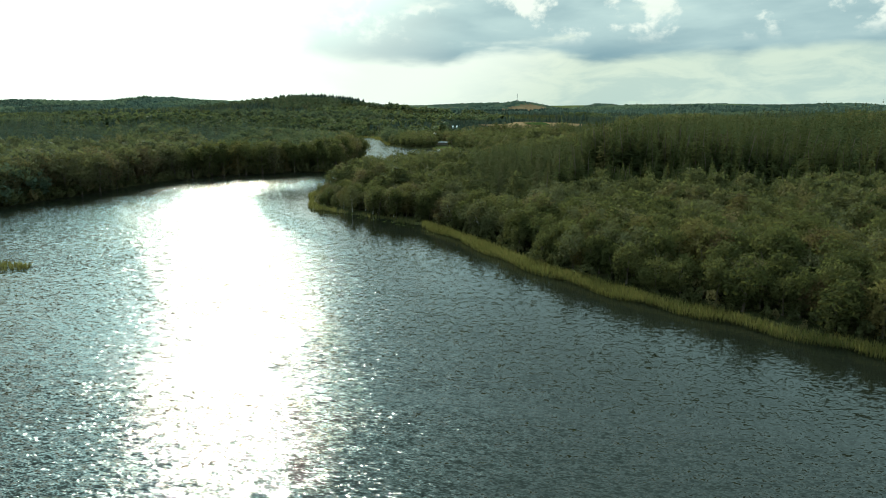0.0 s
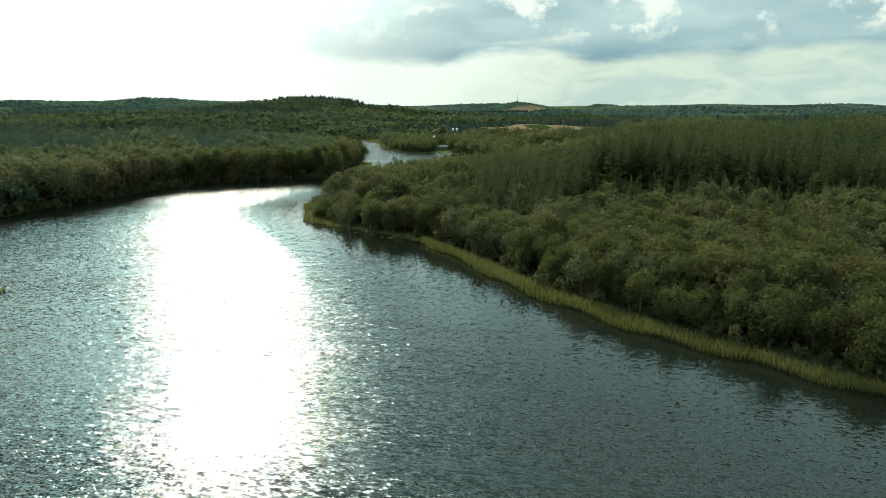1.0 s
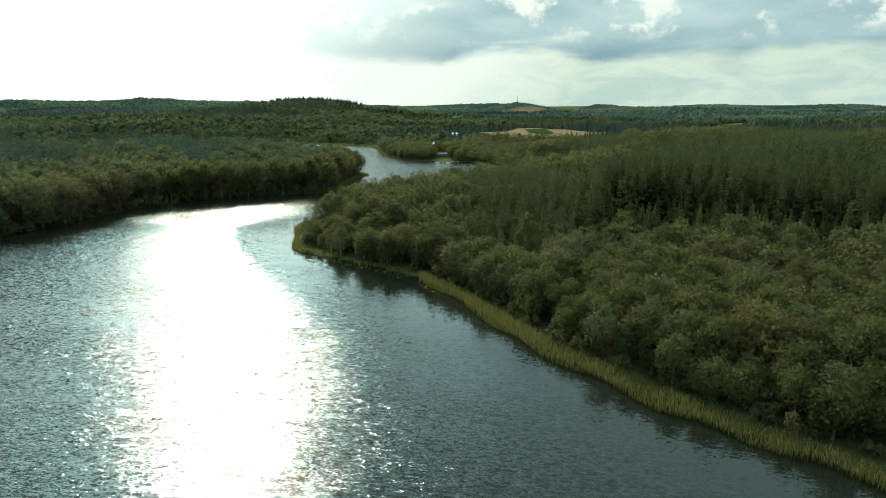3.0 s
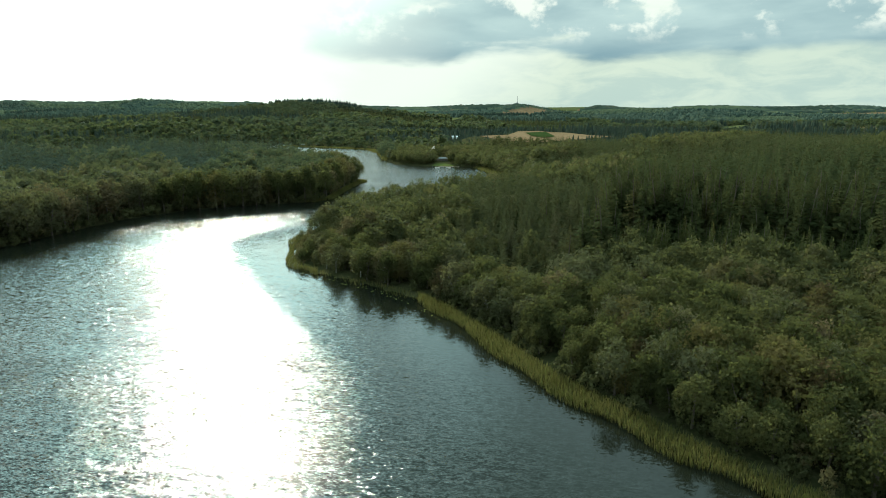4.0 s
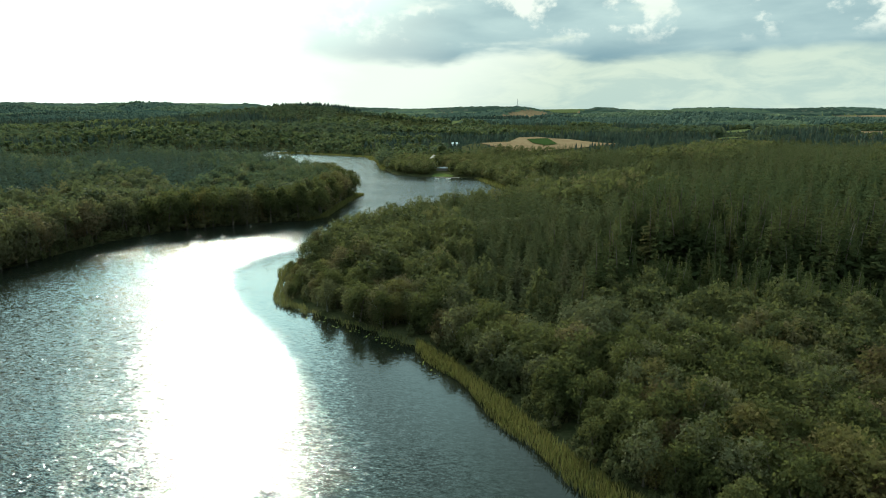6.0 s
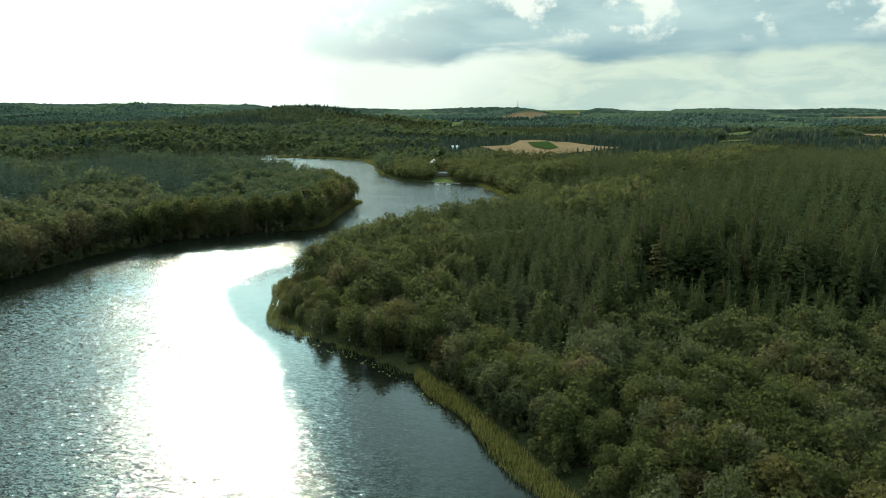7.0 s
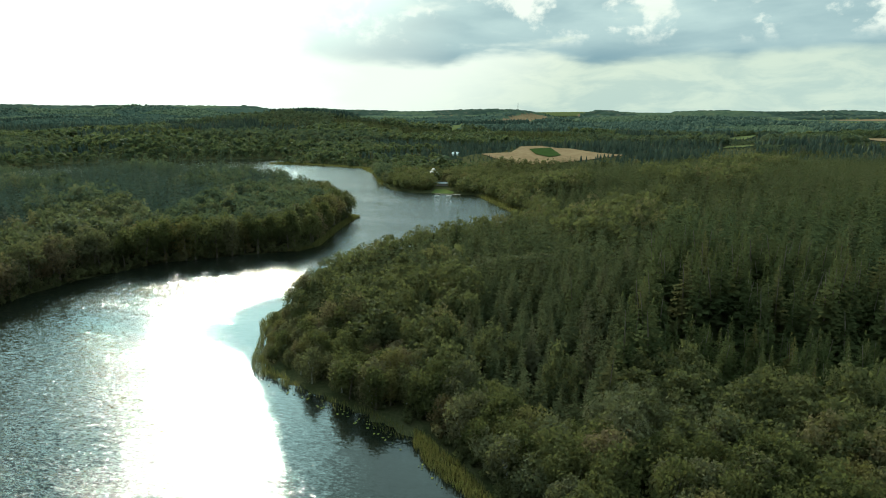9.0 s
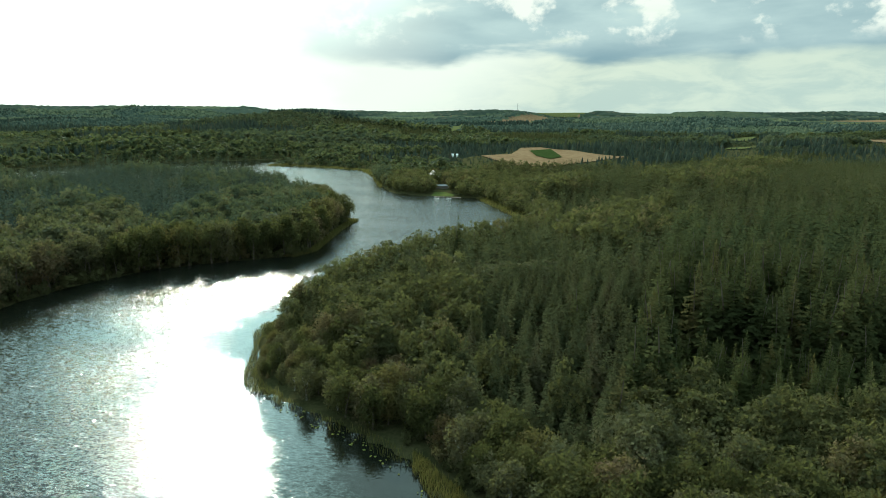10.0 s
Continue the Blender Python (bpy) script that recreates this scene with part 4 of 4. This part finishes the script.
def build_reeds():
    """Reed belts along the shores, blade by blade."""
    def belt(name, label, x0, x1, y0, y1, gap, rule, height, blade, dense=lambda p: 1.0):
        p = scatter(x0, x1, y0, y1, gap, 0.6)
        s = distance_in(LAKE, p[:, 0], p[:, 1])
        clump = 0.5 + 0.5 * np.sin(p[:, 0] * 0.9 + 2 * np.sin(p[:, 1] * 0.37)) * np.cos(p[:, 1] * 0.8)
        p = p[rule(p, s) & (rng.uniform(0, 1, len(p)) < dense(p) * (0.45 + 0.6 * clump))]
        m = len(p)
        z = np.maximum(land(p[:, 0], p[:, 1]), -0.4)
        h = height * rng.uniform(0.6, 1.15, m)
        a = rng.uniform(0, 6.283, m)
        lean = rng.normal(0, 0.18, (m, 2)) * h[:, None]
        wx, wy = np.cos(a) * blade, np.sin(a) * blade
        foot = np.column_stack([p, z])
        tip = np.column_stack([p + lean, z + h])
        mid = foot * 0.4 + tip * 0.6 + np.column_stack([-lean * 0.15, h * 0])
        off = np.column_stack([wx, wy, 0 * wx])
        v = np.stack([foot - off * 0.4, mid + off, tip, mid - off], 1).reshape(-1, 3)
        ob = mesh_object(name, v, np.arange(4 * m).reshape(m, 4), M_REED, floats={"tint": rng.uniform(0, 1, m), "tree": np.clip(0.5 + 0.35 * np.sin(p[:, 0] * 0.21 + 1) * np.cos(p[:, 1] * 0.17) + rng.normal(0, 0.15, m), 0, 1)})
        tagged(ob, label, "reeds", kind="stuff")

    thin = lambda p: (p[:, 0] > -42) & (p[:, 0] < -8)
    belt("reed_belt", "yellow-green reed belt standing along the water's edge", -70, 140, 40, 300, 0.235,
         lambda p, s: (s > -1.2 + 0.7 * np.sin(p[:, 0] * 0.5)) & (s < np.where(p[:, 1] > 243, 2.0, np.where(thin(p), 1.8, 3.9)) + 0.9 * np.sin(p[:, 0] * 0.33 + p[:, 1] * 0.2)) & (p[:, 0] > -64) & (p[:, 0] < 20 + 0.9 * p[:, 1]), 1.85, 0.062, lambda p: np.where(thin(p), 0.15, np.where(p[:, 1] > 243, 0.5, 1.0)))
    belt("reed_spit", "reeds on the narrow spit at the far bank", -82, -52, 400, 520, 0.36, lambda p, s: (s > -1.5) & (s < 3), 1.7, 0.17)
    belt("reed_islet", "small islet of reeds standing in the lake", -124, -103, 146, 164, 0.36,
         lambda p, s: ((p[:, 0] + 115) / 9) ** 2 + ((p[:, 1] - 155) / 4.2) ** 2 < 1 + 0.3 * np.sin(p[:, 0] * 1.7), 1.7, 0.09)
    belt("far_reeds", "pale reed fringe along the far shore of the lake", -270, 70, 490, 950, 0.95, lambda p, s: (s > -1.5) & (s < 10) & ((p[:, 0] < -60) & (p[:, 1] > 690) | (p[:, 0] > 25) & (p[:, 1] < 616)), 1.5, 0.35)


# ---- houses and small things ----
def part(name, bm, mat, parent, label=""):
    me = bpy.data.meshes.new(name)
    bm.to_mesh(me)
    bm.free()
    me.materials.append(mat)
    ob = new(name, me)
    ob.parent = parent
    if label:
        tagged(ob, label)
    return ob


def box(size, place=(0, 0, 0), turn=(0, 0, 0), bevel=0.0):
    bm = bmesh.new()
    bmesh.ops.create_cube(bm, size=1, matrix=pose(*place, *turn) @ Matrix.Diagonal((*size, 1)))
    if bevel:
        bmesh.ops.bevel(bm, geom=bm.edges[:], offset=bevel, segments=1, affect="EDGES")
    return bm


def gabled(width, depth, eave, ridge):
    """Walls of a house with gables on the two narrow ends."""
    bm = bmesh.new()
    a = [bm.verts.new(p) for p in [(-width / 2, -depth / 2, 0), (width / 2, -depth / 2, 0), (width / 2, -depth / 2, eave), (0, -depth / 2, ridge), (-width / 2, -depth / 2, eave)]]
    front = bm.faces.new(a)
    ext = bmesh.ops.extrude_face_region(bm, geom=[front])
    bmesh.ops.translate(bm, vec=(0, depth, 0), verts=[v for v in ext["geom"] if isinstance(v, bmesh.types.BMVert)])
    bmesh.ops.recalc_face_normals(bm, faces=bm.faces)
    return bm


def house(name, label, place, turn, width, depth, eave, ridge, wall_mat, roof_mat, windows=2, chimney=True):
    x, y = place
    z = float(land(np.array([x]), np.array([y]))[0])
    base = tagged(new(name), label, "house")
    base.matrix_basis = pose(x, y, z - 0.1, 0, 0, turn)
    wall = part("wall", gabled(width, depth, eave, ridge), wall_mat, base)
    slope = math.degrees(math.atan2(ridge - eave, width / 2))
    run = math.hypot(ridge - eave, width / 2) + 0.5
    for sgn in (-1, 1):
        bm = box((run, depth + 0.8, 0.18), (sgn * run / 2, 0, 0), bevel=0.03)
        roof = part("roof", bm, roof_mat, base, "pitched roof slope")
        roof.matrix_basis = pose(0, 0, ridge + 0.12, 0, sgn * slope, 0)
    for k in range(windows):
        wx = (k - (windows - 1) / 2) * width / (windows + 0.4)
        win = part("window", box((0.95, 0.08, 1.2), (wx, -depth / 2 - 0.03, 1.5), bevel=0.02), M_WHITE, base, "white framed window")
        part("pane", box((0.75, 0.03, 1.0), (wx, -depth / 2 - 0.085, 1.5)), M_GLASS, win)
    part("door", box((0.95, 0.08, 2.05), (width * 0.36, -depth / 2 - 0.03, 1.03), bevel=0.02), M_BOARD, base)
    if chimney:
        part("chimney", box((0.6, 0.6, 1.4), (0.0, depth * 0.2, ridge + 0.5), bevel=0.04), M_TILE, base)
    return base


def jetty():
    base = tagged(new("jetty"), "narrow weathered wooden jetty at the lawn's edge", "jetty")
    base.matrix_basis = pose(2.0, 620.5, 0.0, 0, 0, -14)
    for k in range(24):
        part("plank", box((0.9, 2.0, 0.07), (-10.8 + k * 0.94, 0, 0.62 + 0.01 * (k % 3))), M_BOARD, base)
    for k in range(7):
        for sgn in (-1, 1):
            bm = bmesh.new()
            bmesh.ops.create_cone(bm, cap_ends=True, segments=8, radius1=0.12, radius2=0.10, depth=2.6, matrix=pose(-10.5 + k * 3.5, sgn * 0.95, -0.2))
            part("post", bm, M_BOARD, base)
    for sgn in (-1, 1):
        part("beam", box((22.5, 0.15, 0.18), (0, sgn * 0.7, 0.48)), M_BOARD, base)


def rowing_boat(x, y, turn):
    base = tagged(new("rowing_boat"), "pale open rowing boat moored beside the jetty", "boat")
    base.matrix_basis = pose(x, y, 0.0, 0, 0, turn)
    bm = bmesh.new()
    rings = []
    for k in range(7):
        u = k / 6 * 2 - 1
        w = 0.75 * (1 - abs(u) ** 2.6) + 0.06
        rings.append([bm.verts.new((u * 2.2, w * math.cos(a), 0.28 + 0.12 * u * u + 0.40 * math.sin(a))) for a in [math.pi + math.pi * j / 6 for j in range(7)]])
    for r0, r1 in zip(rings, rings[1:]):
        for j in range(6):
            bm.faces.new((r0[j], r0[j + 1], r1[j + 1], r1[j]))
    bmesh.ops.solidify(bm, geom=bm.faces[:], thickness=0.04)
    part("hull", bm, M_HULL, base)
    for u in (-0.8, 0.5):
        part("thwart", box((0.28, 1.25, 0.04), (u, 0, 0.22)), M_BOARD, base)


def mast():
    g = float(land(np.array([321.0]), np.array([2900.0]))[0])
    base = tagged(new("radio_mast"), "thin grey lattice radio mast on a wooded hill", "mast")
    base.matrix_basis = pose(321, 2900, g)
    for k in range(3):
        a = 2.094 * k
        bm = bmesh.new()
        bmesh.ops.create_cone(bm, cap_ends=True, segments=6, radius1=0.5, radius2=0.35, depth=42, matrix=pose(1.1 * math.cos(a), 1.1 * math.sin(a), 21))
        part("leg", bm, M_STEEL, base)
    for k in range(10):
        bm = bmesh.new()
        bmesh.ops.create_cone(bm, cap_ends=True, segments=3, radius1=1.5, radius2=1.5, depth=0.3, matrix=pose(0, 0, 3 + 4 * k))
        part("brace", bm, M_STEEL, base)


def lily_pads():
    """Floating leaves off the thin part of the reed edge."""
    p = scatter(-48, 4, 195, 252, 1.0, 0.6)
    s = distance_in(LAKE, p[:, 0], p[:, 1])
    p = p[(s < 0.5) & (s > -3.2) & (rng.uniform(0, 1, len(p)) < 0.2 + 0.3 * np.sin(p[:, 0] * 0.7) * np.cos(p[:, 1] * 0.5))]
    m = len(p)
    a = rng.uniform(0, 6.283, m)
    r = rng.uniform(0.18, 0.42, m)
    v = np.stack([np.column_stack([p[:, 0] + r * np.cos(a + k * 1.571), p[:, 1] + r * np.sin(a + k * 1.571), 0.02 + rng.uniform(0, 0.22, m)]) for k in range(4)], 1).reshape(-1, 3)
    ob = mesh_object("lily_pads", v, np.arange(4 * m).reshape(m, 4), M_LILY, floats={"tint": rng.uniform(0, 1, m), "tree": rng.uniform(0, 1, m)})
    tagged(ob, "yellowish water plants floating off the reed edge", "water plants", kind="stuff")


build_trees()
build_reeds()
lily_pads()
house("farmhouse", "white gabled house with dark roof among lakeside trees", (-11, 727), 8, 8.5, 12, 3.6, 8.2, M_WHITE, M_SLATE)
house("boathouse", "low dark boathouse with grey sheet roof above the lawn", (-3, 673), 82, 6.5, 12, 2.3, 3.2, M_BOARD, M_ZINC, 1, False)
house("cottage", "white cottage with pale roof among far trees", (16, 970), 86, 7, 11, 2.6, 4.6, M_WHITE, M_WHITE)
jetty()
rowing_boat(-7.0, 617.0, -20)
rowing_boat(3.0, 616.2, -8)
mast()
